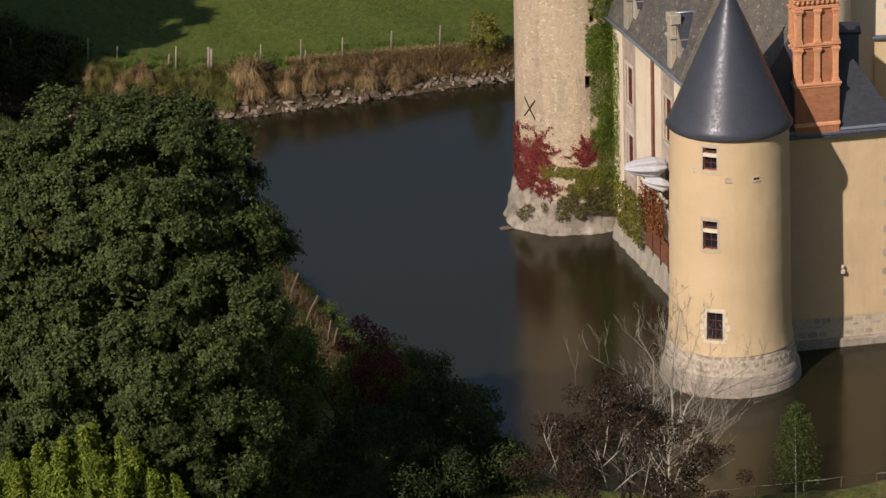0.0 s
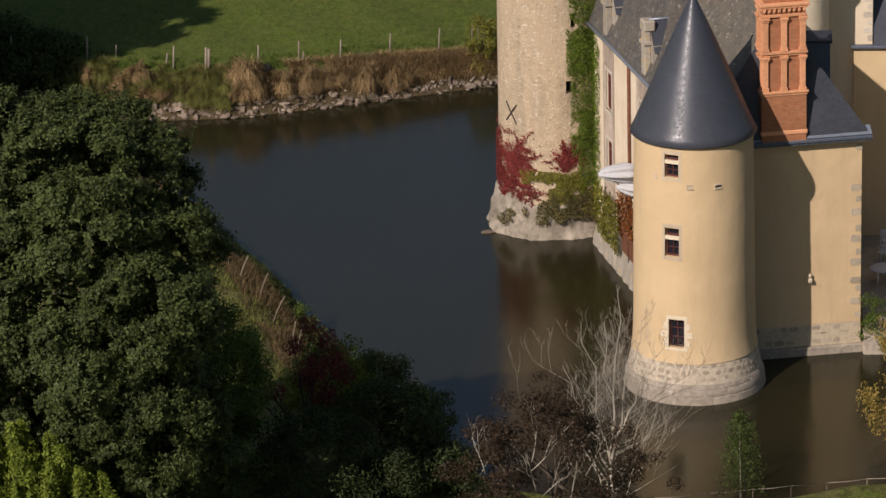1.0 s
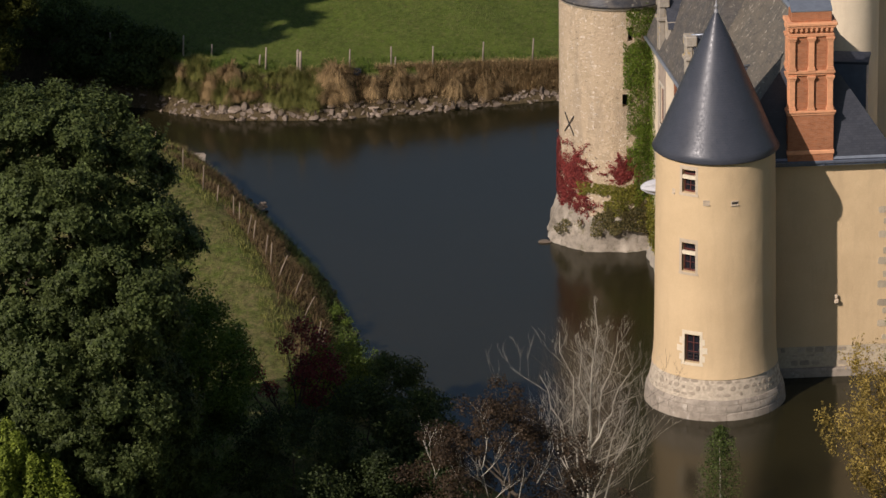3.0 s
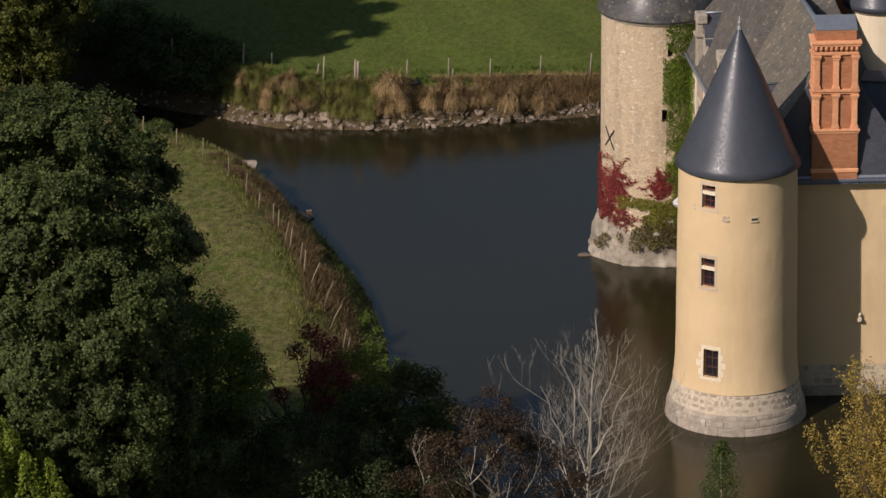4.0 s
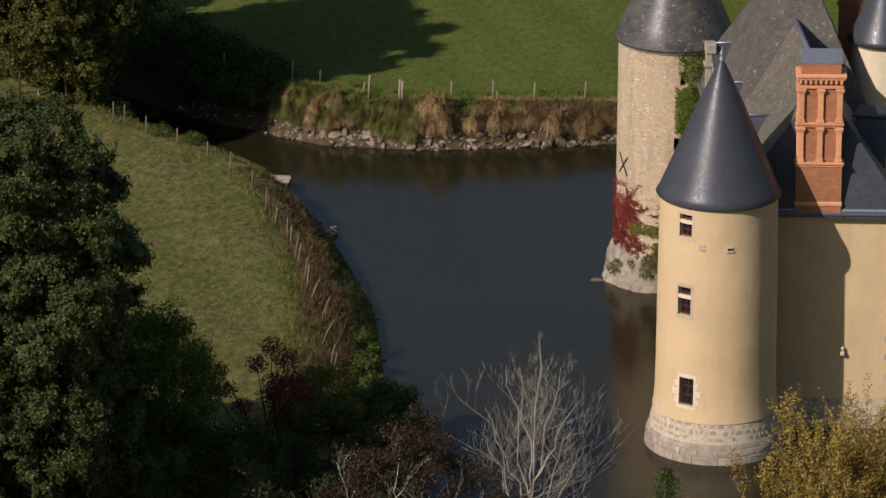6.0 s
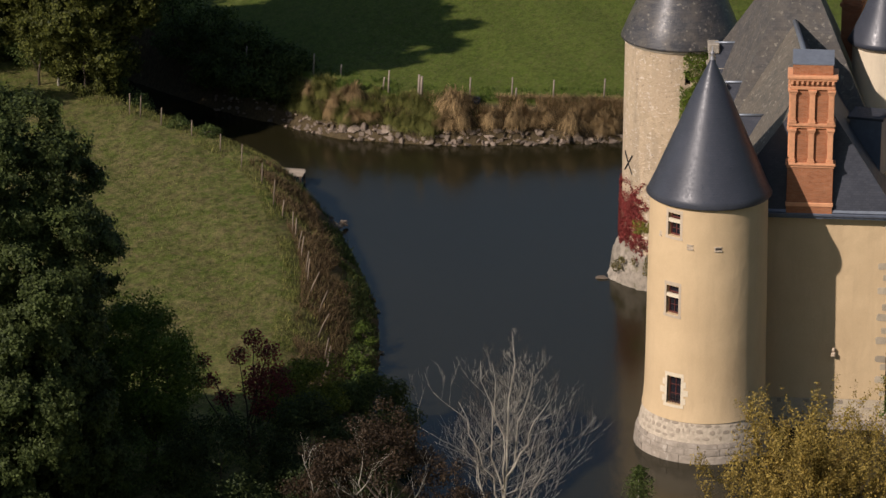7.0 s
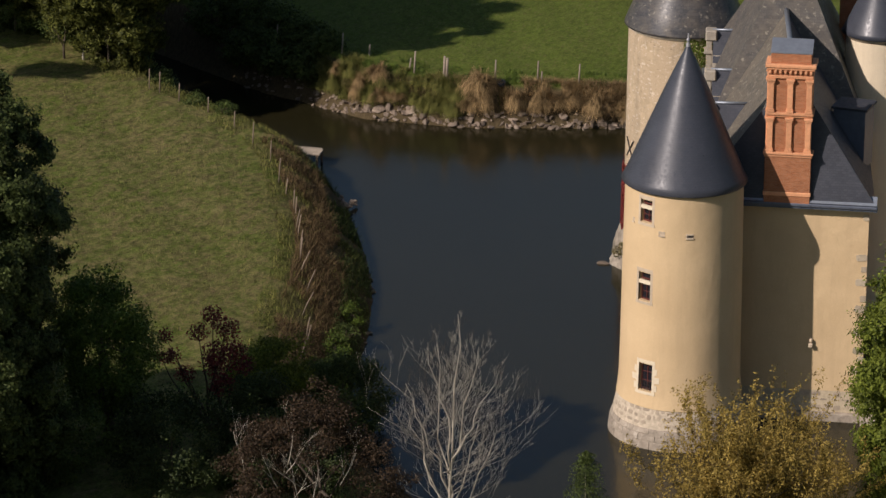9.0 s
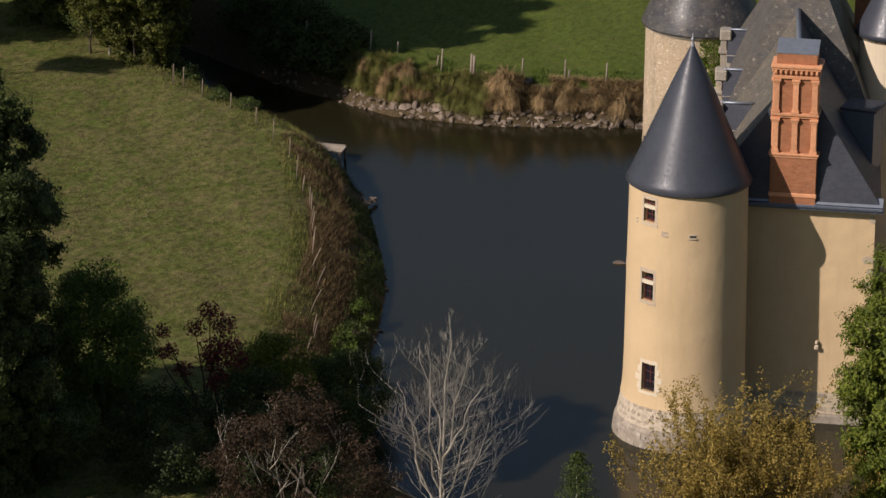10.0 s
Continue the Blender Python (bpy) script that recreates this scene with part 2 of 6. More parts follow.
def leaf_mat(name, dark, light, rough=0.62, trans=0.36):
    m = Mat(name)
    r = m.random("island")
    c = m.ramp(r, [(0.0, dark), (0.75, light), (1.0, tuple(min(1, v * 1.3) for v in light))])
    c = m.mix(c, m.ramp(m.noise(0.7, 3), [(0.3, 0.65), (0.7, 1.25)]), 0.9, "MULTIPLY")
    m.color(c).set(rough, spec=0.22)
    tr = m.node("ShaderNodeBsdfTranslucent")
    m.link(c, tr.inputs["Color"])
    mx = m.node("ShaderNodeMixShader")
    mx.inputs[0].default_value = trans
    out = m.t.nodes["Material Output"]
    m.link(m.b.outputs[0], mx.inputs[1])
    m.link(tr.outputs[0], mx.inputs[2])
    m.link(mx.outputs[0], out.inputs["Surface"])
    return m.m


OAK_LEAF = leaf_mat("leaf_oak", (0.032, 0.046, 0.014), (0.094, 0.12, 0.035))
WOOD_LEAF = leaf_mat("leaf_woodland", (0.034, 0.043, 0.011), (0.112, 0.12, 0.024))
DARK_LEAF = leaf_mat("leaf_dark", (0.036, 0.056, 0.015), (0.09, 0.12, 0.03))
# darker copy of DARK_LEAF: paints shade into shrubs the sun still reaches
PAINTED_SHADE_LEAF = leaf_mat("leaf_painted_shade", (0.022, 0.034, 0.011), (0.052, 0.07, 0.021))
LIME_LEAF = leaf_mat("leaf_lime", (0.075, 0.105, 0.012), (0.19, 0.235, 0.03))
FRESH_LEAF = leaf_mat("leaf_fresh", (0.05, 0.085, 0.013), (0.12, 0.17, 0.028))
IVY_LEAF = leaf_mat("leaf_ivy", (0.06, 0.1, 0.012), (0.16, 0.22, 0.03))
WEED_LEAF = leaf_mat("leaf_weed", (0.05, 0.055, 0.018), (0.16, 0.13, 0.05))
BRIGHT_LEAF = leaf_mat("leaf_bright", (0.06, 0.085, 0.012), (0.18, 0.215, 0.03))
GOLD_LEAF = leaf_mat("leaf_gold", (0.155, 0.113, 0.029), (0.42, 0.307, 0.077))
BROWN_LEAF = leaf_mat("leaf_copper", (0.026, 0.018, 0.011), (0.066, 0.043, 0.024))
RED_LEAF = leaf_mat("leaf_red", (0.075, 0.016, 0.018), (0.19, 0.042, 0.04))
CREEPER_LEAF = leaf_mat("leaf_creeper", (0.12, 0.018, 0.02), (0.27, 0.055, 0.045))
RUSSET_LEAF = leaf_mat("leaf_russet", (0.14, 0.05, 0.015), (0.28, 0.1, 0.03))
YELLOW_GREEN = leaf_mat("leaf_yellow_green", (0.1, 0.11, 0.015), (0.22, 0.2, 0.035))
DRY_BLADE = leaf_mat("blade_dry", (0.11, 0.075, 0.035), (0.36, 0.25, 0.12), 0.85, 0.2)
BANK_BLADE = leaf_mat("blade_brown", (0.07, 0.047, 0.024), (0.18, 0.125, 0.06), 0.85, 0.2)
GREEN_BLADE = leaf_mat("blade_green", (0.068, 0.08, 0.018), (0.19, 0.184, 0.05), 0.85, 0.2)
BARK = plain_mat("bark_brown", (0.075, 0.06, 0.045), 0.95, 0, 0.35, 5.0, 0.1, 0.03)
BARK_PALE = plain_mat("bark_pale", (0.4, 0.36, 0.29), 0.9, 0, 0.25, 6.0, 0.2, 0.01)


# ---- mesh helpers ----
def part(name, bm, material, parent=None, label="", smooth=False):
    """Link a bmesh as one mesh object, under a thing or a part."""
    me = bpy.data.meshes.new(name)
    bm.to_mesh(me)
    bm.free()
    if smooth:
        me.polygons.foreach_set("use_smooth", [True] * len(me.polygons))
    for m in (material if isinstance(material, (list, tuple)) else [material]):
        me.materials.append(m)
    ob = new(name, me)
    if parent is not None:
        ob.parent = parent
        if parent.type == "EMPTY":
            ob.matrix_parent_inverse = parent.matrix_basis.inverted()
    if label:
        tagged(ob, label)
    return ob


def raw(name, verts, faces, material, parent=None, label="", smooth=False):
    """The same from arrays, for meshes with many small pieces."""
    me = bpy.data.meshes.new(name)
    verts = np.asarray(verts, dtype=np.float32)
    faces = np.asarray(faces, dtype=np.int32)
    k = faces.shape[1]
    me.vertices.add(len(verts))
    me.vertices.foreach_set("co", verts.ravel())
    me.loops.add(faces.size)
    me.loops.foreach_set("vertex_index", faces.ravel())
    me.polygons.add(len(faces))
    me.polygons.foreach_set("loop_start", np.arange(0, faces.size, k, dtype=np.int32))
    if smooth:
        me.polygons.foreach_set("use_smooth", np.ones(len(faces), dtype=bool))
    me.update(calc_edges=True)
    me.validate()
    me.materials.append(material)
    ob = new(name, me)
    if parent is not None:
        ob.parent = parent
        if parent.type == "EMPTY":
            ob.matrix_parent_inverse = parent.matrix_basis.inverted()
    if label:
        tagged(ob, label)
    return ob


def thing(name, label, category, at=(0, 0, 0), group="", kind=""):
    e = new(name)
    e.empty_display_size = 0.2
    e.location = at
    return tagged(e, label, category, group, kind)


def box(bm, x0, x1, y0, y1, z0, z1, m=None, bevel=0.0, mat=0):
    r = bmesh.ops.create_cube(bm, size=1.0)
    vs = r["verts"]
    for v in vs:
        v.co = Vector((x0 + (v.co.x + 0.5) * (x1 - x0), y0 + (v.co.y + 0.5) * (y1 - y0), z0 + (v.co.z + 0.5) * (z1 - z0)))
    if bevel:
        es = list({e for v in vs for e in v.link_edges})
        rb = bmesh.ops.bevel(bm, geom=es, offset=bevel, segments=1, affect="EDGES")
        vs = list({v for f in rb["faces"] for v in f.verts} | {v for v in vs if v.is_valid})
    if m is not None:
        for v in vs:
            v.co = m @ v.co
    if mat:
        for f in {f for v in vs for f in v.link_faces}:
            f.material_index = mat
    return vs


def box_uv(bm):
    """Metre-sized texture coordinates, face by face, by the main direction of its normal."""
    bm.normal_update()
    uv = bm.loops.layers.uv.verify()
    for f in bm.faces:
        n = f.normal
        a = (abs(n.x), abs(n.y), abs(n.z))
        for lp in f.loops:
            c = lp.vert.co
            if a[2] >= a[0] and a[2] >= a[1]:
                lp[uv].uv = (c.x, c.y)
            elif a[1] >= a[0]:
                lp[uv].uv = (c.x, c.z)
            else:
                lp[uv].uv = (c.y, c.z)


def slope_uv(bm):
    """Metre-sized coordinates on sloping faces: along the level line and up the slope."""
    bm.normal_update()
    uv = bm.loops.layers.uv.verify()
    for f in bm.faces:
        n = f.normal
        level = Vector((-n.y, n.x, 0))
        level = level.normalized() if level.length > 1e-4 else Vector((1, 0, 0))
        up = n.cross(level)
        for lp in f.loops:
            lp[uv].uv = (lp.vert.co.dot(level), lp.vert.co.dot(up))


def lathe(bm, profile, seg=64, cx=0.0, cy=0.0, arc=None, uvs=True):
    """Turn (radius, z) pairs round a vertical axis."""
    uv = bm.loops.layers.uv.verify() if uvs else None
    a0, a1 = arc if arc else (0.0, 2 * math.pi)
    closed = arc is None
    n = seg if closed else seg + 1
    rings = []
    for r, z in profile:
        rings.append([bm.verts.new((cx + r * math.sin(a0 + (a1 - a0) * i / seg), cy - r * math.cos(a0 + (a1 - a0) * i / seg), z)) for i in range(n)])
    s = 0.0
    for k in range(len(profile) - 1):
        (r0, z0), (r1, z1) = profile[k], profile[k + 1]
        d = math.hypot(r1 - r0, z1 - z0)
        for i in range(seg):
            j = (i + 1) % n
            vs = [rings[k][i], rings[k][j], rings[k + 1][j], rings[k + 1][i]]
            f = bm.faces.new(vs)
            f.smooth = True
            if uv:
                ua, ub = (a1 - a0) * i / seg, (a1 - a0) * (i + 1) / seg
                rm = max(r0, r1)
                for lp, q in zip(f.loops, ((ua * r0, s), (ub * r0, s), (ub * r1, s + d), (ua * r1, s + d))):
                    lp[uv].uv = q
        s += d
    return rings


def panel(bm, us, vs, holes, place, depth):
    """A surface in (u, v) with rectangular holes through it; place(u, v, d) gives the point d metres behind the face."""
    us = sorted(set(us) | {h[0] for h in holes} | {h[1] for h in holes})
    vs = sorted(set(vs) | {h[2] for h in holes} | {h[3] for h in holes})
    uv = bm.loops.layers.uv.verify()
    grid = {}

    def vert(i, j, d):
        k = (i, j, d)
        if k not in grid:
            grid[k] = bm.verts.new(place(us[i], vs[j], d))
        return grid[k]

    def inside(i, j):
        if not (0 <= i < len(us) - 1 and 0 <= j < len(vs) - 1):
            return False
        u, v = (us[i] + us[i + 1]) / 2, (vs[j] + vs[j + 1]) / 2
        return any(h[0] < u < h[1] and h[2] < v < h[3] for h in holes)

    for i in range(len(us) - 1):
        for j in range(len(vs) - 1):
            if not inside(i, j):
                f = bm.faces.new([vert(i, j, 0), vert(i + 1, j, 0), vert(i + 1, j + 1, 0), vert(i, j + 1, 0)])
                for lp, q in zip(f.loops, ((i, j), (i + 1, j), (i + 1, j + 1), (i, j + 1))):
                    lp[uv].uv = (us[q[0]], vs[q[1]])
                continue
            for (a, b), (di, dj) in ((((i, j), (i + 1, j)), (0, -1)), (((i + 1, j), (i + 1, j + 1)), (1, 0)), (((i + 1, j + 1), (i, j + 1)), (0, 1)), (((i, j + 1), (i, j)), (-1, 0))):
                if not inside(i + di, j + dj):
                    bm.faces.new([vert(*a, 0), vert(*b, 0), vert(*b, depth), vert(*a, depth)])


def tube(bm, pts, radii, sides=6, mat=0):
    """A tapered tube along points."""
    pts = [Vector(p) for p in pts]
    rings = []
    for i, p in enumerate(pts):
        d = (pts[min(i + 1, len(pts) - 1)] - pts[max(i - 1, 0)])
        d = d.normalized() if d.length > 1e-6 else Vector((0, 0, 1))
        a = d.cross(Vector((0.31, 0.95, 0.1))).normalized()
        b = d.cross(a)
        rings.append([bm.verts.new(p + (a * math.cos(2 * math.pi * k / sides) + b * math.sin(2 * math.pi * k / sides)) * radii[i]) for k in range(sides)])
    for i in range(len(rings) - 1):
        for k in range(sides):
            f = bm.faces.new([rings[i][k], rings[i][(k + 1) % sides], rings[i + 1][(k + 1) % sides], rings[i + 1][k]])
            f.smooth = True
            f.material_index = mat
    bm.faces.new(rings[0][::-1])
    bm.faces.new(rings[-1])


# ---- the lie of the land ----
POND = [(-10.9, 46.7), (-13.8, 45.6), (-16.4, 44.5), (-19.3, 43.2), (-22.3, 42.1), (-24.0, 41.4), (-26.2, 40.5), (-28.9, 40.2), (-32.6, 39.8), (-34.3, 40.5), (-37.1, 41.5), (-40, 42.3), (-46, 45.5), (-54, 50), (-55, 48.2),
        (-50, 40.5), (-44.2, 35.4), (-41.0, 33.2), (-38.3, 32.2), (-35.8, 31.0), (-33.2, 29.8), (-30.3, 28.0), (-27.4, 24.4), (-24.2, 18.8), (-22.0, 14.7), (-20.2, 10.7), (-18.2, 5.1), (-16.9, 0.3),
        (-15.9, -2.7), (-14.0, -7.5), (-11.0, -11.5), (-6, -15.2), (0, -16.2), (3.9, -15.4), (6.6, -14.0), (12, -13), (22, -12), (45, -9), (45, 52), (20, 50.5), (0, 48.7)]


def pond_distance(px, py):
    """Signed distance to the shore, metres: positive on land."""
    poly = np.array(POND)
    a, b = poly, np.roll(poly, -1, axis=0)
    d2 = np.full(px.shape, 1e12)
    ins = np.zeros(px.shape, dtype=bool)
    for (ax, ay), (bx, by) in zip(a, b):
        ex, ey = bx - ax, by - ay
        t = np.clip(((px - ax) * ex + (py - ay) * ey) / (ex * ex + ey * ey), 0, 1)
        d2 = np.minimum(d2, (px - ax - t * ex) ** 2 + (py - ay - t * ey) ** 2)
        cross = (ay > py) != (by > py)
        ins ^= cross & (px < ex * (py - ay) / (ey if ey else 1e-9) + ax)
    d = np.sqrt(d2)
    return np.where(ins, -d, d)


def smooth01(x):
    x = np.clip(x, 0, 1)
    return x * x * (3 - 2 * x)


def ground_z(px, py):
    px, py = np.atleast_1d(np.asarray(px, float)), np.atleast_1d(np.asarray(py, float))
    d = pond_distance(px, py)
    meadow = np.clip(-0.0845 * np.clip(px, -56, -12) - 0.0402 * np.clip(py, -30, 34) + 1.435, 1.2, 7.5)
    width = 5.2 - 2.2 * smooth01((py - 18) / 10.0)
    meadow_bank = meadow * (1 - (1 - np.clip(d / width, 0, 1)) ** 1.7)
    far_top = np.interp(px, [-50, -35, -28, -20, -15, -10], [3.2, 2.75, 2.3, 2.1, 1.65, 1.35]) + 0.02 * np.clip(d - 5, 0, 300)
    far_bank = far_top * smooth01((d + 0.2) / 2.1)
    south_bank = 1.6 * smooth01((d + 0.2) / 4.0) + 0.02 * np.clip(d, 0, 100)
    wf = smooth01((py - 38.5 - 0.55 * np.clip(-36 - px, 0, 60)) / 3.0 + 0.5)
    ws = smooth01((px + 14) / 10.0) * smooth01((-py + 5) / 6.0)
    land = meadow_bank * (1 - wf) + far_bank * wf
    land = land * (1 - ws) + south_bank * ws
    wob = 0.10 * np.sin(px * 0.31 + 1.3) * np.sin(py * 0.27) + 0.05 * np.sin(px * 0.9 + py * 0.7)
    land = land + wob * smooth01(d / 6.0)
    bed = -1.4 * smooth01(-d / 5.0) - 0.25
    return np.where(d > 0, np.maximum(land, 0.02 * d), bed * smooth01(-d / 0.6 + 0.15))


def gz(x, y):
    return float(ground_z(x, y)[0])


def spread(a, b, step, far):
    core = np.arange(a, b + step / 2, step)
    out = step * np.cumsum(1.22 ** np.arange(1, 60))
    out = out[out < far]
    return np.concatenate([a - out[::-1], core, b + out])


gx, gy = spread(-72, 30, 0.55, 2600), spread(-52, 76, 0.55, 2600)
GX, GY = np.meshgrid(gx, gy)
GZ = ground_z(GX.ravel(), GY.ravel())
n_ = len(gx)
ii, jj = np.meshgrid(np.arange(n_ - 1), np.arange(len(gy) - 1))
i0 = (jj * n_ + ii).ravel()
ground = raw("ground", np.c_[GX.ravel(), GY.ravel(), GZ], np.c_[i0, i0 + 1, i0 + 1 + n_, i0 + n_], GROUND, smooth=True)
tagged(ground, "grassy meadow and field with sloping banks round a pond", "ground", kind="structure")

bm = bmesh.new()
ring_ = [bm.verts.new((x, y, 0.0)) for x, y in ((-90, -20), (60, -20), (60, 70), (-90, 70))]
bm.faces.new(ring_)
water = part("water", bm, WATER)
tagged(water, "dark still pond water round the castle walls", "water", kind="structure")

# ---- the round corner tower ----
TX, TY = 0.42, -0.4
tower = thing("round_tower", "round ochre plaster tower with dark slate cone, standing in water", "tower", (TX, TY, 0))


def tower_r(z):
    return float(np.interp(z, [1.9, 2.3, 3.0, 4.5, 8.5, 12.0, 13.0], [3.06, 2.99, 2.94, 2.91, 2.88, 2.83, 2.82]))


def on_tower(th, z, d):
    r = tower_r(z) - d
    return (TX + r * math.sin(th), TY - r * math.cos(th), z)


HOLES = [(-0.485, -0.24, 11.2, 12.32), (-0.48, -0.233, 7.28, 8.7), (-0.415, -0.15, 2.76, 4.13)]
bm = bmesh.new()
panel(bm, [radians(a) for a in range(-180, 181, 4)], [1.95, 2.3, 3, 3.8, 4.6, 5.6, 6.6, 7.6, 8.6, 9.6, 10.6, 11.6, 12.45, 12.95], HOLES, on_tower, 0.4)
bmesh.ops.remove_doubles(bm, verts=bm.verts[:], dist=0.002)
for e in bm.edges:
    if len(e.link_faces) == 2 and e.calc_face_angle() > 0.6:
        e.smooth = False
for f in bm.faces:
    f.smooth = True
shaft = part("wall", bm, PLASTER, tower, "smooth ochre plaster wall")
bm = bmesh.new()
lathe(bm, [(2.2, 1.0), (2.2, 12.8)], 40, TX, TY)
part("inner_wall", bm, INTERIOR, tower)

bm = bmesh.new()
cone = [(2.6, 12.78), (2.97, 12.7), (3.02, 12.76), (2.86, 13.06), (2.66, 13.5), (2.2, 14.58), (1.6, 15.98), (1.0, 17.36), (0.5, 18.45), (0.16, 19.15), (0.08, 19.35)]
lathe(bm, cone, 96, TX, TY)
roof = part("roof", bm, SLATE, tower, "conical blue-black slate roof")
bm = bmesh.new()
lathe(bm, [(0.13, 19.12), (0.1, 19.4), (0.05, 19.48), (0.1, 19.56), (0.1, 19.62), (0.04, 19.68), (0.025, 19.88), (0.0, 19.93)], 12, TX, TY)
part("finial", bm, LEAD, roof)

# plinth: mortared core, two courses of stones, a smooth battered foot
bm = bmesh.new()
lathe(bm, [(3.41, -1.2), (3.39, 0.0), (3.37, 0.3), (3.33, 0.6), (3.3, 0.72), (3.24, 0.86), (3.19, 0.98), (3.08, 1.03)], 120, TX, TY)
for v in bm.verts:
    d = Vector((v.co.x - TX, v.co.y - TY, 0)).normalized()
    v.co += d * (0.02 * noise.noise(v.co * 1.3) + 0.012 * noise.noise(v.co * 4.5))
foot = part("plinth", bm, FOOT_MORTAR, tower, "pale battered stone foot with a rounded edge")
bm = bmesh.new()
lathe(bm, [(3.2, 0.96), (3.14, 1.3), (3.05, 1.7), (2.99, 2.02), (2.9, 2.06)], 80, TX, TY)
core = part("stone_band", bm, PLINTH_MORTAR, tower, "band of rough stones in pale mortar")


def curved_stone(name, th0, th1, z0, z1, rf, parent, mat, cx, cy, rng, proud=0.012, worn=0.18):
    """A rough stone laid in a round wall: an uneven eight-sided face with a worn rim."""
    bm = bmesh.new()
    w, h = th1 - th0, z1 - z0
    a, b = rng.uniform(0.12, 0.3), rng.uniform(0.15, 0.32)
    jit = lambda q: q * rng.uniform(-0.07, 0.07)
    rim = [(th0 + w * a, z0), (th1 - w * b, z0), (th1, z0 + h * b), (th1, z1 - h * a), (th1 - w * a, z1), (th0 + w * b, z1), (th0, z1 - h * b), (th0, z0 + h * a)]
    rim = [(t + jit(w), z + jit(h)) for t, z in rim]
    zc = (z0 + z1) / 2
    at = lambda t, z, o: bm.verts.new((cx + (rf(z) + o) * math.sin(t), cy - (rf(z) + o) * math.cos(t), z))
    n = max(2, int(w / 0.06))
    in_w, in_h = min(0.12 * w, 0.05 * worn + 0.002), (0.03 + 0.4 * worn) * h
    low_z = [rim[0][1]] + [z0 + rng.uniform(-0.012, 0.012) for _ in range(n - 1)] + [rim[1][1]]
    top_z = [rim[5][1]] + [z1 + rng.uniform(-0.012, 0.012) for _ in range(n - 1)] + [rim[4][1]]
    rows = []
    for k in range(n + 1):
        f = k / n
        t0, t1 = th0 + w * f, th0 + in_w + (w - 2 * in_w) * f
        cut = worn * h if k in (0, n) else 0.0
        rows.append([at(t0, low_z[k] + cut, -0.03), at(t1, low_z[k] + in_h + cut, proud), at(t1, zc, proud + 0.004), at(t1, top_z[k] - in_h - cut, proud), at(t0, top_z[k] - cut, -0.03)])
    for r0, r1 in zip(rows, rows[1:]):
        for k in range(4):
            bm.faces.new([r0[k], r1[k], r1[k + 1], r0[k + 1]])
    for r in (rows[0], rows[-1][::-1]):
        bm.faces.new(r)
    bmesh.ops.recalc_face_normals(bm, faces=bm.faces[:])
    return part(name, bm, mat, parent)


rng = random.Random(5)
band_r = lambda z: float(np.interp(z, [0.96, 1.3, 1.7, 2.02], [3.2, 3.14, 3.05, 2.99]))
for z0, z1 in ((1.08, 1.33), (1.37, 1.66), (1.7, 1.95)):
    th = -2.3 + rng.random() * 0.1
    while th < 2.3:
        w = rng.uniform(0.06, 0.17)
        if rng.random() < 0.72:
            curved_stone("stone", th + 0.012, th + w - 0.012, z0 + rng.uniform(-0.03, 0.06), z1 - rng.uniform(-0.02, 0.07), band_r, core, RUBBLE_BLOCK, TX, TY, rng, rng.uniform(0.004, 0.018))
        th += w


foot_r = lambda z: float(np.interp(z, [-0.5, 0.0, 0.6, 0.72, 0.86, 1.0], [3.42, 3.4, 3.345, 3.315, 3.25, 3.19]))
for z0, z1, w0, w1 in ((-0.3, 0.38, 0.2, 0.42), (0.39, 0.74, 0.16, 0.36), (0.75, 0.98, 0.12, 0.3)):
    th = -2.3 + rng.random() * 0.1
    while th < 2.3:
        w = rng.uniform(w0, w1)
        curved_stone("foot_block", th + 0.003, th + w - 0.003, z0 + 0.01, z1 - 0.01, foot_r, foot, PLINTH_STONE, TX, TY, rng, rng.uniform(0.012, 0.024), 0.03)
        th += w


def arc_box(bm, th0, th1, z0, z1, out0, out1, rf, cx, cy, seg=4):
    """A block that follows the round wall, from out0 to out1 metres outside its face."""
    rows = []
    for i in range(seg + 1):
        th = th0 + (th1 - th0) * i / seg
        q = []
        for z, o in ((z0, out0), (z0, out1), (z1, out1), (z1, out0)):
            r = rf(z) + o
            q.append(bm.verts.new((cx + r * math.sin(th), cy - r * math.cos(th), z)))
        rows.append(q)
    for i in range(seg):
        for k in range(4):
            bm.faces.new([rows[i][k], rows[i + 1][k], rows[i + 1][(k + 1) % 4], rows[i][(k + 1) % 4]])
    bm.faces.new(rows[0][::-1])
    bm.faces.new(rows[-1])


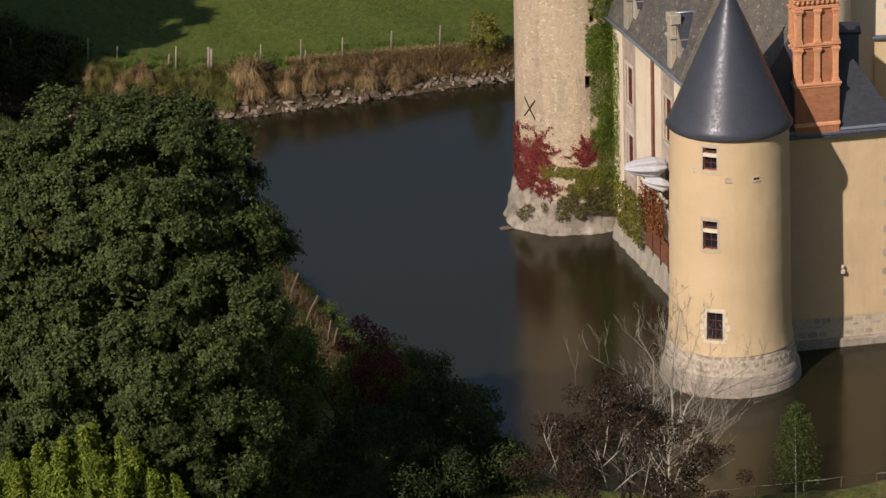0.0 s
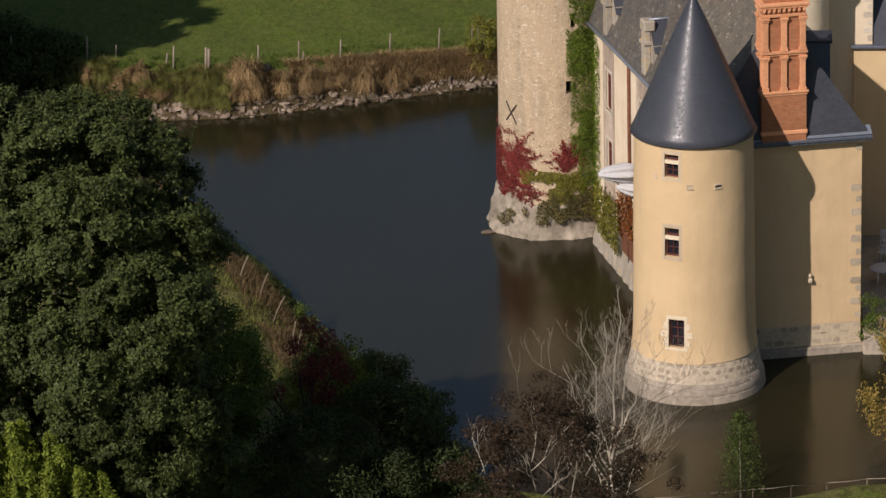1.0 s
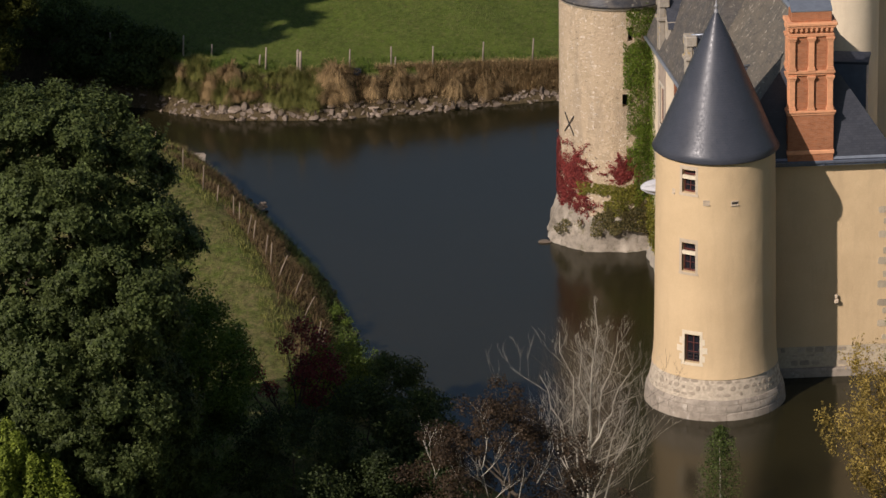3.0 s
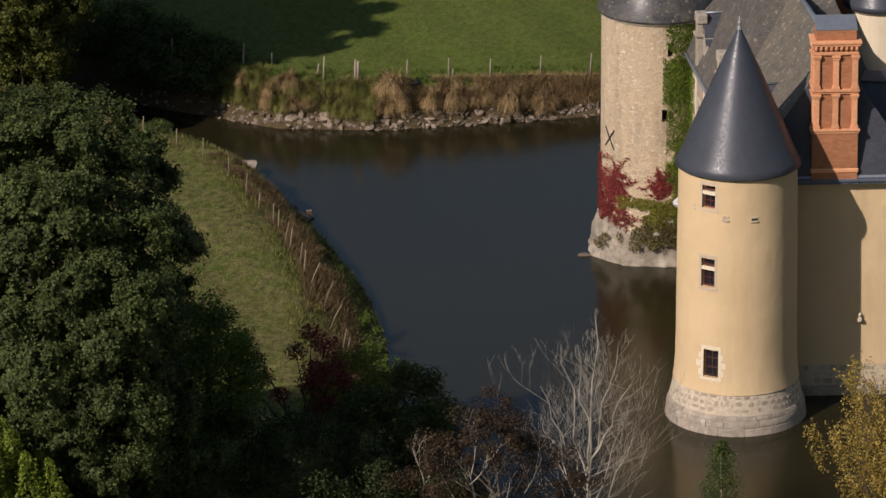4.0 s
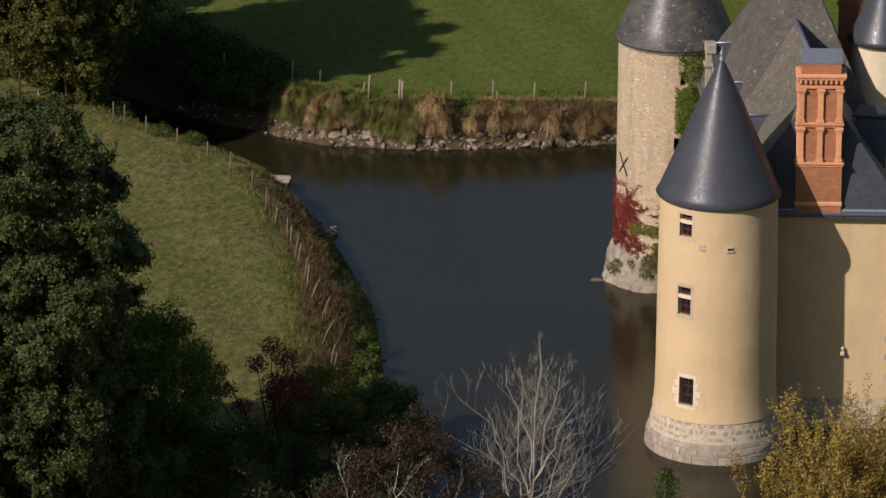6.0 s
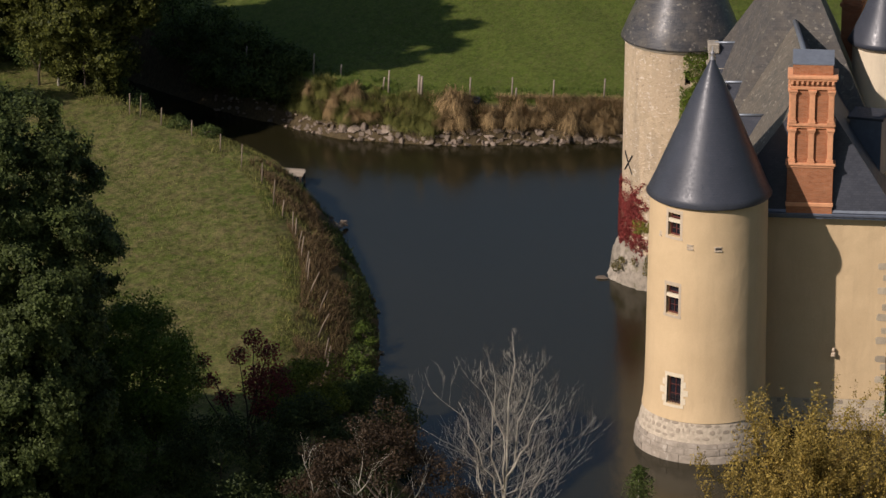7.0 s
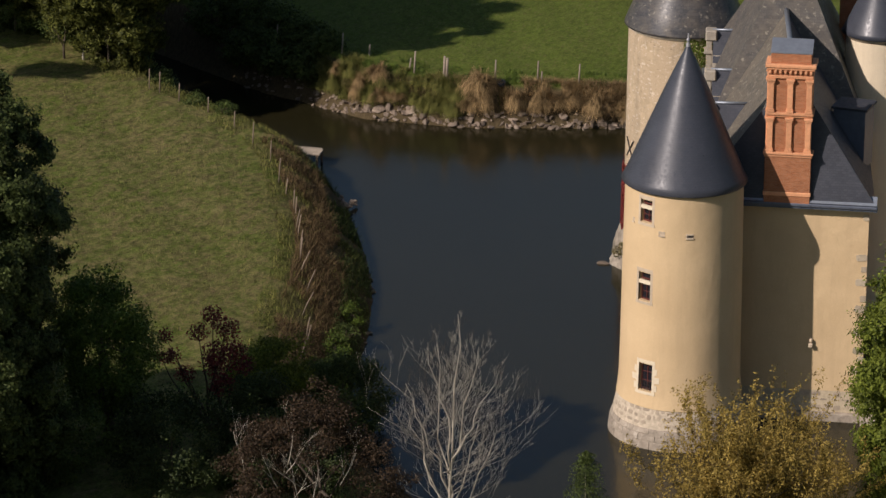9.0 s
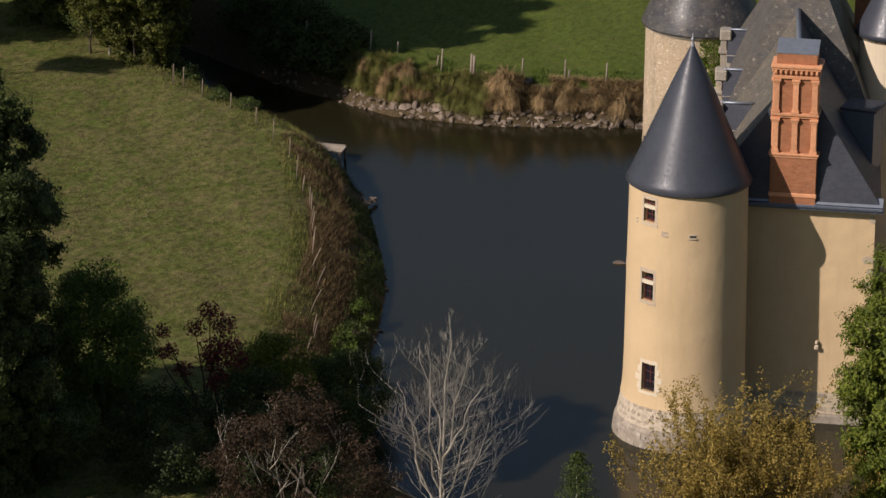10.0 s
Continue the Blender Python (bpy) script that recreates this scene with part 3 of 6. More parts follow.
def tower_window(th0, th1, z0, z1, transom, pale, grille=False):
    bm = bmesh.new()
    t = 0.045
    arc_box(bm, th0 - t, th0, z0 - 0.03, z1 + 0.03, -0.1, 0.012, tower_r, TX, TY, 1)
    arc_box(bm, th1, th1 + t, z0 - 0.03, z1 + 0.03, -0.1, 0.012, tower_r, TX, TY, 1)
    arc_box(bm, th0 - t, th1 + t, z1 + 0.03, z1 + 0.2, -0.1, 0.014, tower_r, TX, TY)
    arc_box(bm, th0 - t * 1.2, th1 + t * 1.2, z0 - 0.16, z0 - 0.03, -0.1, 0.025, tower_r, TX, TY)
    if pale:
        for k, zz in enumerate(np.arange(z0 + 0.05, z1 - 0.1, 0.42)):
            ext = 0.1 if k % 2 else 0.05
            arc_box(bm, th0 - t - ext, th0 - t, zz, zz + 0.3, -0.1, 0.016, tower_r, TX, TY, 1)
            arc_box(bm, th1 + t, th1 + t + ext * 0.8, zz, zz + 0.3, -0.1, 0.016, tower_r, TX, TY, 1)
    bmesh.ops.recalc_face_normals(bm, faces=bm.faces[:])
    holder = part("window", bm, pale or WINDOW_STONE, tower, "small stone-framed window with oxblood casement")
    lights = [(z0, z1)]
    if transom:
        zt = z0 + (z1 - z0) * 0.6
        bm = bmesh.new()
        arc_box(bm, th0, th1, zt, zt + 0.17, -0.14, -0.01, tower_r, TX, TY)
        bmesh.ops.recalc_face_normals(bm, faces=bm.faces[:])
        part("transom", bm, WHITE_STONE, holder, "pale stone transom")
        lights = [(z0, zt), (zt + 0.17, z1)]
    for a, b in lights:
        bm = bmesh.new()
        arc_box(bm, th0 + 0.002, th1 - 0.002, a + 0.01, b - 0.01, -0.27, -0.255, tower_r, TX, TY)
        bmesh.ops.recalc_face_normals(bm, faces=bm.faces[:])
        part("pane", bm, GLASS, holder)
        bm = bmesh.new()
        f = 0.018
        arc_box(bm, th0, th0 + f, a, b, -0.26, -0.2, tower_r, TX, TY, 1)
        arc_box(bm, th1 - f, th1, a, b, -0.26, -0.2, tower_r, TX, TY, 1)
        arc_box(bm, th0 + f, th1 - f, a, a + 0.07, -0.26, -0.2, tower_r, TX, TY)
        arc_box(bm, th0 + f, th1 - f, b - 0.05, b, -0.26, -0.2, tower_r, TX, TY)
        tm = (th0 + th1) / 2
        if b - a > 0.5:
            arc_box(bm, tm - 0.006, tm + 0.006, a + 0.07, b - 0.05, -0.25, -0.215, tower_r, TX, TY, 1)
            for q in ((1,) if b - a < 1 else (1, 2)):
                zz = a + (b - a) * q / (2 if b - a < 1 else 3)
                arc_box(bm, th0 + f, th1 - f, zz - 0.012, zz + 0.012, -0.25, -0.218, tower_r, TX, TY)
        bmesh.ops.recalc_face_normals(bm, faces=bm.faces[:])
        part("casement", bm, WOOD_RED, holder, "oxblood wooden casement")
    if grille:
        bm = bmesh.new()
        for k in range(1, 5):
            th = th0 + (th1 - th0) * k / 5
            arc_box(bm, th - 0.003, th + 0.003, z0, z0 + 0.42, -0.1, -0.08, tower_r, TX, TY, 1)
        for zz in (z0 + 0.1, z0 + 0.26, z0 + 0.42):
            arc_box(bm, th0, th1, zz, zz + 0.02, -0.11, -0.09, tower_r, TX, TY)
        bmesh.ops.recalc_face_normals(bm, faces=bm.faces[:])
        part("grille", bm, IRON, holder, "low wrought-iron grille")


tower_window(*HOLES[0], True, None)
tower_window(*HOLES[1], True, None)
tower_window(*HOLES[2], False, WHITE_STONE, True)
for th, z, w in ((-0.05, 10.66, 0.11), (0.42, 10.62, 0.13), (-0.66, 11.0, 0.06)):
    bm = bmesh.new()
    arc_box(bm, th - w / 2, th + w / 2, z, z + 0.07, -0.1, 0.05, tower_r, TX, TY, 2)
    arc_box(bm, th - w / 2, th + w / 2, z + 0.2, z + 0.26, -0.1, 0.03, tower_r, TX, TY, 2)
    arc_box(bm, th - w / 2, th - w / 2 + 0.02, z + 0.075, z + 0.195, -0.1, 0.02, tower_r, TX, TY, 1)
    bmesh.ops.recalc_face_normals(bm, faces=bm.faces[:])
    putlog = part("putlog_stone", bm, WINDOW_STONE, tower, "small stone-framed hole, filled with stone or with painted-in shade")
    bm = bmesh.new()
    arc_box(bm, th - w / 2 + 0.02, th + w / 2, z + 0.075, z + 0.195, -0.1, 0.004, tower_r, TX, TY, 2)
    bmesh.ops.recalc_face_normals(bm, faces=bm.faces[:])
    # the right-hand filling is a flush dark block that paints an open hole's shade
    part("filling", bm, INTERIOR if th > 0.3 else WINDOW_STONE, putlog)

# ---- the pavilion behind the tower: walls, hipped slate roof, gutter ----
UX, UY = -0.299, 0.954       # direction of the long facade, going away
NX, NY = -0.954, -0.299      # out of that facade, over the pond


def along(s, out, z):
    """A point of the long building: s metres back from the front wall along the facade, out metres in front of the facade."""
    return (0.47 + UX * s + NX * out, 3.05 + UY * s + NY * out, z)


EAVE = 11.15
# the front wall is turned a little out of square with the tower
TURN = Matrix.Translation((5.9, 3.05, 0)) @ Matrix.Rotation(radians(13), 4, "Z") @ Matrix.Translation((-5.9, -3.05, 0))


def turned(ob):
    """Turn a finished part, and the pieces on it, with the front wall."""
    for o in [ob] + list(ob.children):
        o.data.transform(TURN)
    return ob


house = thing("manor_house", "manor house with ochre front wall, hipped slate roofs and dormers", "house", (4, 10, 0))
# front wall with rubble base
bm = bmesh.new()
panel(bm, [0.1 + k * 0.7 for k in range(13)] + [8.53], [1.5, 3, 5, 7, 9, 11.1], [], lambda u, v, d: (u, 3.05 + d, v), 0.4)
turned(part("front_wall", bm, PLASTER, house, "ochre plastered front wall"))
bm = bmesh.new()
panel(bm, [0.0, 3, 6, 8.55], [-1.2, 0.5, 1.56], [], lambda u, v, d: (u, 3.07 - (0.0 if v > 1 else 0.06) + d, v), 0.4)
base = part("wall_base", bm, MORTAR, house, "rough stone wall base in mortar")
bm = bmesh.new()
box(bm, 0.0, 8.83, 2.75, 3.1, -1.2, 0.42, bevel=0.05)
turned(part("footing", bm, PLINTH_STONE, house, "pale stone ledge at the waterline"))
bm = bmesh.new()
R0, R1 = Vector((8.46, 3.64, 0)), Vector((8.46 - 0.3134 * 20, 23.64, 0))
for a, b in ((R0, R1),):
    vs = [bm.verts.new((p.x, p.y, z)) for p, z in ((a, -1), (b, -1), (b, 11.2), (a, 11.2))]
    bm.faces.new(vs)
    vs = [bm.verts.new((p.x - 0.5, p.y + 0.1, z)) for p, z in ((a, -1), (b, -1), (b, 11.2), (a, 11.2))]
    bm.faces.new(vs[::-1])
part("side_wall", bm, PLASTER, house, "side wall in ochre plaster")


def block(name, x0, x1, z0, z1, y, thick, parent, mat, rng, j=0.02):
    """One dressed or rough stone with worn corners, set in a wall that faces the camera side."""
    bm = bmesh.new()
    dx, dz = (x1 - x0) * 0.16, (z1 - z0) * 0.2
    jit = lambda: rng.uniform(-j, j)
    outer = [(x0 + dx * rng.random(), z0 + jit()), (x1 - dx * rng.random(), z0 + jit()), (x1 + jit(), z0 + dz), (x1 + jit(), z1 - dz), (x1 - dx, z1 + jit()), (x0 + dx, z1 + jit()), (x0 + jit(), z1 - dz), (x0 + jit(), z0 + dz)]
    cx, cz = (x0 + x1) / 2, (z0 + z1) / 2
    a = [bm.verts.new((px, y + 0.05, pz)) for px, pz in outer]
    b = [bm.verts.new((cx + (px - cx) * 0.92, y - thick, cz + (pz - cz) * 0.92)) for px, pz in outer]
    for k in range(8):
        bm.faces.new([a[k], a[(k + 1) % 8], b[(k + 1) % 8], b[k]])
    bm.faces.new(b)
    return part(name, bm, mat, parent)


rng = random.Random(11)
for z0, z1 in ((0.5, 0.82), (0.86, 1.14), (1.18, 1.48)):
    x = 3.2 + rng.random() * 0.2
    while x < 8.3:
        w = rng.uniform(0.28, 0.6)
        if rng.random() < 0.72:
            block("stone", x + 0.03, min(x + w - 0.03, 8.52), z0 + rng.uniform(0, 0.06), z1 - rng.uniform(0, 0.06), 3.02 if z1 < 1 else 3.05, 0.012, base, RUBBLE_BLOCK, rng)
        x += w
quoin = part("quoin_strip", (lambda b: (box(b, 8.46, 8.535, 3.045, 3.15, 1.55, 11.1), b)[1])(bmesh.new()), PLASTER, house)
z = 1.7
k = 0
while z < 10.9:
    h = rng.uniform(0.3, 0.4)
    w = 0.55 if k % 2 else 0.3
    if rng.random() < 0.6:
        block("quoin_stone", 8.54 - w, 8.55, z, z + h, 3.05, 0.024, quoin, ASHLAR, rng, 0.02)
    z += h + rng.uniform(0.05, 0.5)
    k += 1
turned(base)
turned(quoin)
# projecting water spout
bm = bmesh.new()
box(bm, 5.86, 6.09, 2.78, 3.07, 3.75, 3.98, bevel=0.05)
box(bm, 5.89, 6.06, 2.84, 3.07, 4.0, 4.2, bevel=0.05)
turned(part("spout_stone", bm, WINDOW_STONE, house, "projecting stone spout"))

# roofs
PEAK = Vector((4.45, 3.6, 17.3))


def eave_left(s, z=11.75, out=0.3):
    return Vector(along(s, out, z))


A0 = TURN @ Vector((0.2, 2.65, EAVE + 0.2))
B0 = TURN @ Vector((8.85, 2.65, EAVE))
B1 = Vector(along(7.0, -8.0, EAVE))
RIDGE_END = Vector(along(9.04, -3.71, 17.55))


def roof_faces(name, faces, mat, label):
    bm = bmesh.new()
    for f in faces:
        bm.faces.new([bm.verts.new(p) for p in f])
    bmesh.ops.remove_doubles(bm, verts=bm.verts[:], dist=0.001)
    bmesh.ops.recalc_face_normals(bm, faces=bm.faces[:])
    slope_uv(bm)
    ret = bmesh.ops.extrude_face_region(bm, geom=bm.faces[:])
    bmesh.ops.translate(bm, verts=[v for v in ret["geom"] if isinstance(v, bmesh.types.BMVert)], vec=(0, 0, 0.07))
    bmesh.ops.recalc_face_normals(bm, faces=bm.faces[:])
    slope_uv(bm)
    return part(name, bm, mat, house, label)


front_roof = roof_faces("roof", [[A0, B0, PEAK]], SLATE_DULL, "steep hip of dark blue slate")
right_roof = roof_faces("roof", [[B0, B1, RIDGE_END, PEAK]], SLATE_DULL, "steep slope of dark slate")
left_roof = roof_faces("roof", [[A0, PEAK, RIDGE_END, eave_left(6.6)]], SLATE_SPECKLED, "old slate slope speckled with pale lichen")
# the tall main roof behind, over the rest of the facade
L0, L1 = eave_left(6.5), eave_left(20.5)
Q0, Q1 = Vector(along(6.5, -8.0, 11.75)), Vector(along(20.5, -8.0, 11.75))
H0 = Vector(along(10.5, -4.0, 20.9))
H1 = Vector(along(12.0, -4.0, 20.9))
roof_faces("roof", [[L0, H0, H1, L1]], SLATE_OLD, "tall main roof of weathered slate")
roof_faces("roof", [[L0, Q0, H0]], SLATE_OLD, "front hip of the main roof in weathered slate")
roof_faces("roof", [[Q0, Q1, H1, H0], [L1, H1, Q1]], SLATE_OLD, "")
bm = bmesh.new()
tube(bm, [PEAK + Vector((0, 0, 0.1)), RIDGE_END + Vector((0, 0, 0.1))], [0.14, 0.14], 6)
part("ridge_flashing", bm, ZINC, house, "zinc ridge flashing")

# gutter along the front: ledge, trough and brackets
bm = bmesh.new()
box(bm, -0.2, 8.93, 2.5, 2.7, EAVE - 0.1, EAVE + 0.06, bevel=0.03)
box(bm, -0.2, 8.93, 2.6, 3.05, EAVE - 0.22, EAVE - 0.1)
turned(part("gutter", bm, ZINC_DARK, house, "zinc gutter on a moulded ledge"))
bm = bmesh.new()
m = Matrix.Translation((0, 2.56, EAVE + 0.1)) @ Matrix.Rotation(radians(38), 4, "X")
box(bm, 0.0, 8.9, 0.0, 0.55, -0.02, 0.02, m)
turned(part("eave_flashing", bm, ZINC, house, "wide zinc flashing above the gutter"))
for k in range(18):
    bm = bmesh.new()
    x = 0.4 + k * 0.48
    box(bm, x, x + 0.035, 2.465, 2.6, EAVE - 0.12, EAVE + 0.03)
    turned(part("gutter_bracket", bm, ZINC_DARK, house))
# ---- brick chimney stack ----
chim = thing("brick_chimney", "tall orange brick chimney stack with pilasters and cornices", "chimney", (4.55, 2.9, 11.3))
CX0, CX1, CY0, CY1 = 3.54, 5.6, 2.62, 3.75


def slab(name, z0, z1, o, mat, label="", bevel=0.025):
    bm = bmesh.new()
    box(bm, CX0 - o, CX1 + o, CY0 - o, CY1 + o, z0, z1, bevel=bevel)
    box_uv(bm)
    return part(name, bm, mat, chim, label)


slab("pedestal", 11.1, 13.5, 0.08, BRICK, "plain brick pedestal")
slab("base_course", 11.55, 11.75, 0.12, TERRACOTTA)
slab("moulding", 13.5, 13.62, 0.12, TERRACOTTA)
slab("moulding", 13.62, 13.74, 0.17, TERRACOTTA, "terracotta string moulding")
slab("shaft", 13.74, 17.5, -0.05, BRICK, "recessed brick shaft")
slab("moulding", 15.47, 15.58, 0.05, TERRACOTTA)
slab("moulding", 15.58, 15.72, 0.12, TERRACOTTA, "terracotta string moulding")
slab("architrave", 17.4, 17.56, 0.06, TERRACOTTA)
slab("frieze", 17.56, 17.84, 0.02, BRICK)
slab("cornice", 17.84, 17.96, 0.12, TERRACOTTA, "projecting terracotta cornice")
slab("cornice", 17.96, 18.12, 0.18, TERRACOTTA)
slab("cap", 18.12, 18.62, -0.06, BRICK, "low brick cap")
bm = bmesh.new()
top = box(bm, CX0 + 0.04, CX1 - 0.04, CY0 + 0.04, CY1 - 0.04, 18.624, 18.68)
for v in top:
    if v.co.y > (CY0 + CY1) / 2:
        v.co.z += 0.42
part("cap_cover", bm, ZINC, chim, "zinc cover sheet")


def pilaster(x, y, z0, z1, side):
    bm = bmesh.new()
    w, d = 0.135, 0.15
    steps = ((z0, z0 + 0.12, 0.05), (z0 + 0.12, z0 + 0.2, 0.025), (z0 + 0.2, z1 - 0.22, 0.0), (z1 - 0.22, z1 - 0.12, 0.03), (z1 - 0.12, z1, 0.07))
    for a, b, o in steps:
        if side:
            box(bm, x - d - o, x + 0.02, y - w - o, y + w + o, a, b, bevel=0.012)
        else:
            box(bm, x - w - o, x + w + o, y - d - o, y + 0.02, a, b, bevel=0.012)
    box_uv(bm)
    part("pilaster", bm, TERRACOTTA, chim, "slender terracotta pilaster")


for z0, z1 in ((13.74, 15.47), (15.72, 17.4)):
    for x in (CX0 + 0.12, (CX0 + CX1) / 2, CX1 - 0.12):
        pilaster(x, CY0 + 0.07, z0, z1, False)
    for y in (CY0 + 0.2, CY1 - 0.15):
        pilaster(CX0 + 0.07, y, z0, z1, True)
    for y in (CY0 + 0.2, CY1 - 0.15):
        bm = bmesh.new()
        box(bm, CX1 - 0.09, CX1 + 0.03, y - 0.13, y + 0.13, z0, z1, bevel=0.012)
        part("pilaster", bm, TERRACOTTA, chim)
for k in range(9):
    x = CX0 + 0.06 + k * (CX1 - CX0 - 0.12) / 8
    bm = bmesh.new()
    box(bm, x - 0.06, x + 0.06, CY0 - 0.14, CY0 + 0.0, 17.68, 17.838, bevel=0.02)
    part("dentil", bm, TERRACOTTA, chim)
for k in range(5):
    y = CY0 + 0.1 + k * 0.24
    bm = bmesh.new()
    box(bm, CX0 - 0.14, CX0, y - 0.06, y + 0.06, 17.68, 17.838, bevel=0.02)
    part("dentil", bm, TERRACOTTA, chim)

for o in chim.children:
    turned(o)

# ---- the long facade over the pond ----
FW = [(4.2, 5.3, 8.6, 10.3), (4.2, 5.3, 4.6, 6.9), (8.7, 9.8, 7.6, 10.0), (8.7, 9.8, 4.0, 6.2), (15.0, 16.1, 7.7, 9.8), (15.0, 16.1, 4.0, 6.1)]
bm = bmesh.new()
panel(bm, [k * 1.0 for k in range(0, 21)], [0.2, 2, 4, 6, 8, 10, 11.8], FW, lambda u, v, d: along(u, -d, v), 0.35)
part("facade_wall", bm, OLD_PLASTER, house, "weathered cream plaster facade with stains")
bm = bmesh.new()
vs = [bm.verts.new(along(u, -0.45, v)) for u, v in ((0, 0), (20, 0), (20, 11.5), (0, 11.5))]
bm.faces.new(vs)
part("inner_wall", bm, INTERIOR, house)
for u0, u1, v0, v1 in FW:
    bm = bmesh.new()
    T = Matrix(((UX, NX, 0, 0.47), (UY, NY, 0, 3.05), (0, 0, 1, 0), (0, 0, 0, 1)))
    for a, b, c, d in ((u0 - 0.16, u0, v0 - 0.15, v1 + 0.15), (u1, u1 + 0.16, v0 - 0.15, v1 + 0.15), (u0, u1, v1, v1 + 0.18), (u0 - 0.2, u1 + 0.2, v0 - 0.18, v0)):
        box(bm, a, b, -0.05, 0.03, c, d, T)
    bmesh.ops.recalc_face_normals(bm, faces=bm.faces[:])
    w = part("window", bm, PALE_STONE, house, "tall window in a stone surround with red casements")
    bm = bmesh.new()
    box(bm, u0, u1, -0.26, -0.24, v0, v1, T)
    part("pane", bm, GLASS, w)
    um = (u0 + u1) / 2
    for a, b, c, d in ((u0, u0 + 0.1, v0, v1), (u1 - 0.1, u1, v0, v1), (um - 0.05, um + 0.05, v0, v1), (u0 + 0.1, um - 0.05, v1 - 0.1, v1), (um + 0.05, u1 - 0.1, v1 - 0.1, v1), (u0 + 0.1, um - 0.05, v0, v0 + 0.12), (um + 0.05, u1 - 0.1, v0, v0 + 0.12), (u0 + 0.1, um - 0.05, v1 - 0.6, v1 - 0.5), (um + 0.05, u1 - 0.1, v1 - 0.6, v1 - 0.5)):
        bm = bmesh.new()
        box(bm, a, b, -0.24, -0.12, c, d, T)
        bmesh.ops.recalc_face_normals(bm, faces=bm.faces[:])
        part("casement_bar", bm, WOOD_RED, w, "oxblood red casement")
T = Matrix(((UX, NX, 0, 0.47), (UY, NY, 0, 3.05), (0, 0, 1, 0), (0, 0, 0, 1)))
for u0, u1, zs in ((8.7, 9.8, (3.8, 6.4, 7.4, 10.2)), (15.0, 16.1, (3.8, 6.3, 7.5, 10.0))):
    for a, b, c, d in ((u0 - 0.5, u0 - 0.165, 1.4, 11.5), (u1 + 0.165, u1 + 0.5, 1.4, 11.5), (u0 - 0.16, u1 + 0.16, 1.4, zs[0]), (u0 - 0.16, u1 + 0.16, zs[1], zs[2]), (u0 - 0.16, u1 + 0.16, zs[3], 11.5)):
        bm = bmesh.new()
        box(bm, a, b, -0.05, 0.02, c, d, T)
        bmesh.ops.recalc_face_normals(bm, faces=bm.faces[:])
        part("window_bay", bm, BAY_STONE, house, "weathered grey stone bay round the windows")
bm = bmesh.new()
pts = [along(u, 0.36, 11.7) for u in (0.5, 7, 13, 19.6)]
tube(bm, pts, [0.1] * 4, 8)
tube(bm, [along(u, 0.16, 11.56) for u in (0.5, 7, 13, 19.6)], [0.14] * 4, 6)
part("gutter", bm, ZINC, house, "grey zinc gutter")
for s in (11.4, 18.6):
    bm = bmesh.new()
    tube(bm, [along(s, 0.12, 11.5), along(s, 0.12, 7), along(s, 0.12, 1.4)], [0.08] * 3, 8)
    part("downpipe", bm, RUST if s < 12 else ZINC, house)

# dormers over the facade
for s in (2.6, 8.2, 15.3):
    T = Matrix(((UX, NX, 0, 0.47 + UX * s), (UY, NY, 0, 3.05 + UY * s), (0, 0, 1, 0), (0, 0, 0, 1)))
    bm = bmesh.new()
    box(bm, -0.75, 0.75, -1.9, -0.06, 11.4, 13.55, T)
    vs = [bm.verts.new(T @ Vector(p)) for p in ((-0.75, -0.08, 13.5), (0.75, -0.08, 13.5), (0, -0.08, 14.7))]
    bm.faces.new(vs)
    bmesh.ops.recalc_face_normals(bm, faces=bm.faces[:])
    d = part("dormer", bm, LICHEN_STONE, house, "stone dormer with a slated gable roof")
    bm = bmesh.new()
    for sgn in (-1, 1):
        vs = [bm.verts.new(T @ Vector(p)) for p in ((sgn * 0.95, -0.1, 13.2), (sgn * 0.95, -2.2, 13.2), (0, -2.2, 14.68), (0, -0.1, 14.68))]
        bm.faces.new(vs)
    slope_uv(bm)
    part("dormer_roof", bm, SLATE_DULL, d, "slate gable roof")
    bm = bmesh.new()
    tube(bm, [T @ Vector((0, -0.05, 14.72)), T @ Vector((0, -1.85, 14.72))], [0.07, 0.07], 6)
    part("ridge_flashing", bm, ZINC, d, "pale zinc ridge")
    bm = bmesh.new()
    box(bm, -0.32, 0.32, -0.06, 0.25, 11.6, 14.3, T, 0.03)
    box(bm, -0.42, 0.42, -0.24, 0.35, 13.5, 13.68, T, 0.03)
    box(bm, -0.4, 0.4, -0.3, 0.3, 14.2, 14.75, T, 0.06)
    bmesh.ops.recalc_face_normals(bm, faces=bm.faces[:])
    part("gable_pier", bm, LICHEN_STONE, d, "stone pier with yellow lichen on its cap")

# shaded dormer on the far slope
bm = bmesh.new()
box(bm, 5.4, 7.0, 7.6, 9.2, 11.5, 14.5)
dd = part("dormer", bm, ZINC_DARK, house, "flat-topped slate-hung dormer")
bm = bmesh.new()
box(bm, 5.3, 7.1, 7.5, 9.3, 14.5, 14.62)
part("dormer_roof", bm, SLATE_DULL, dd)

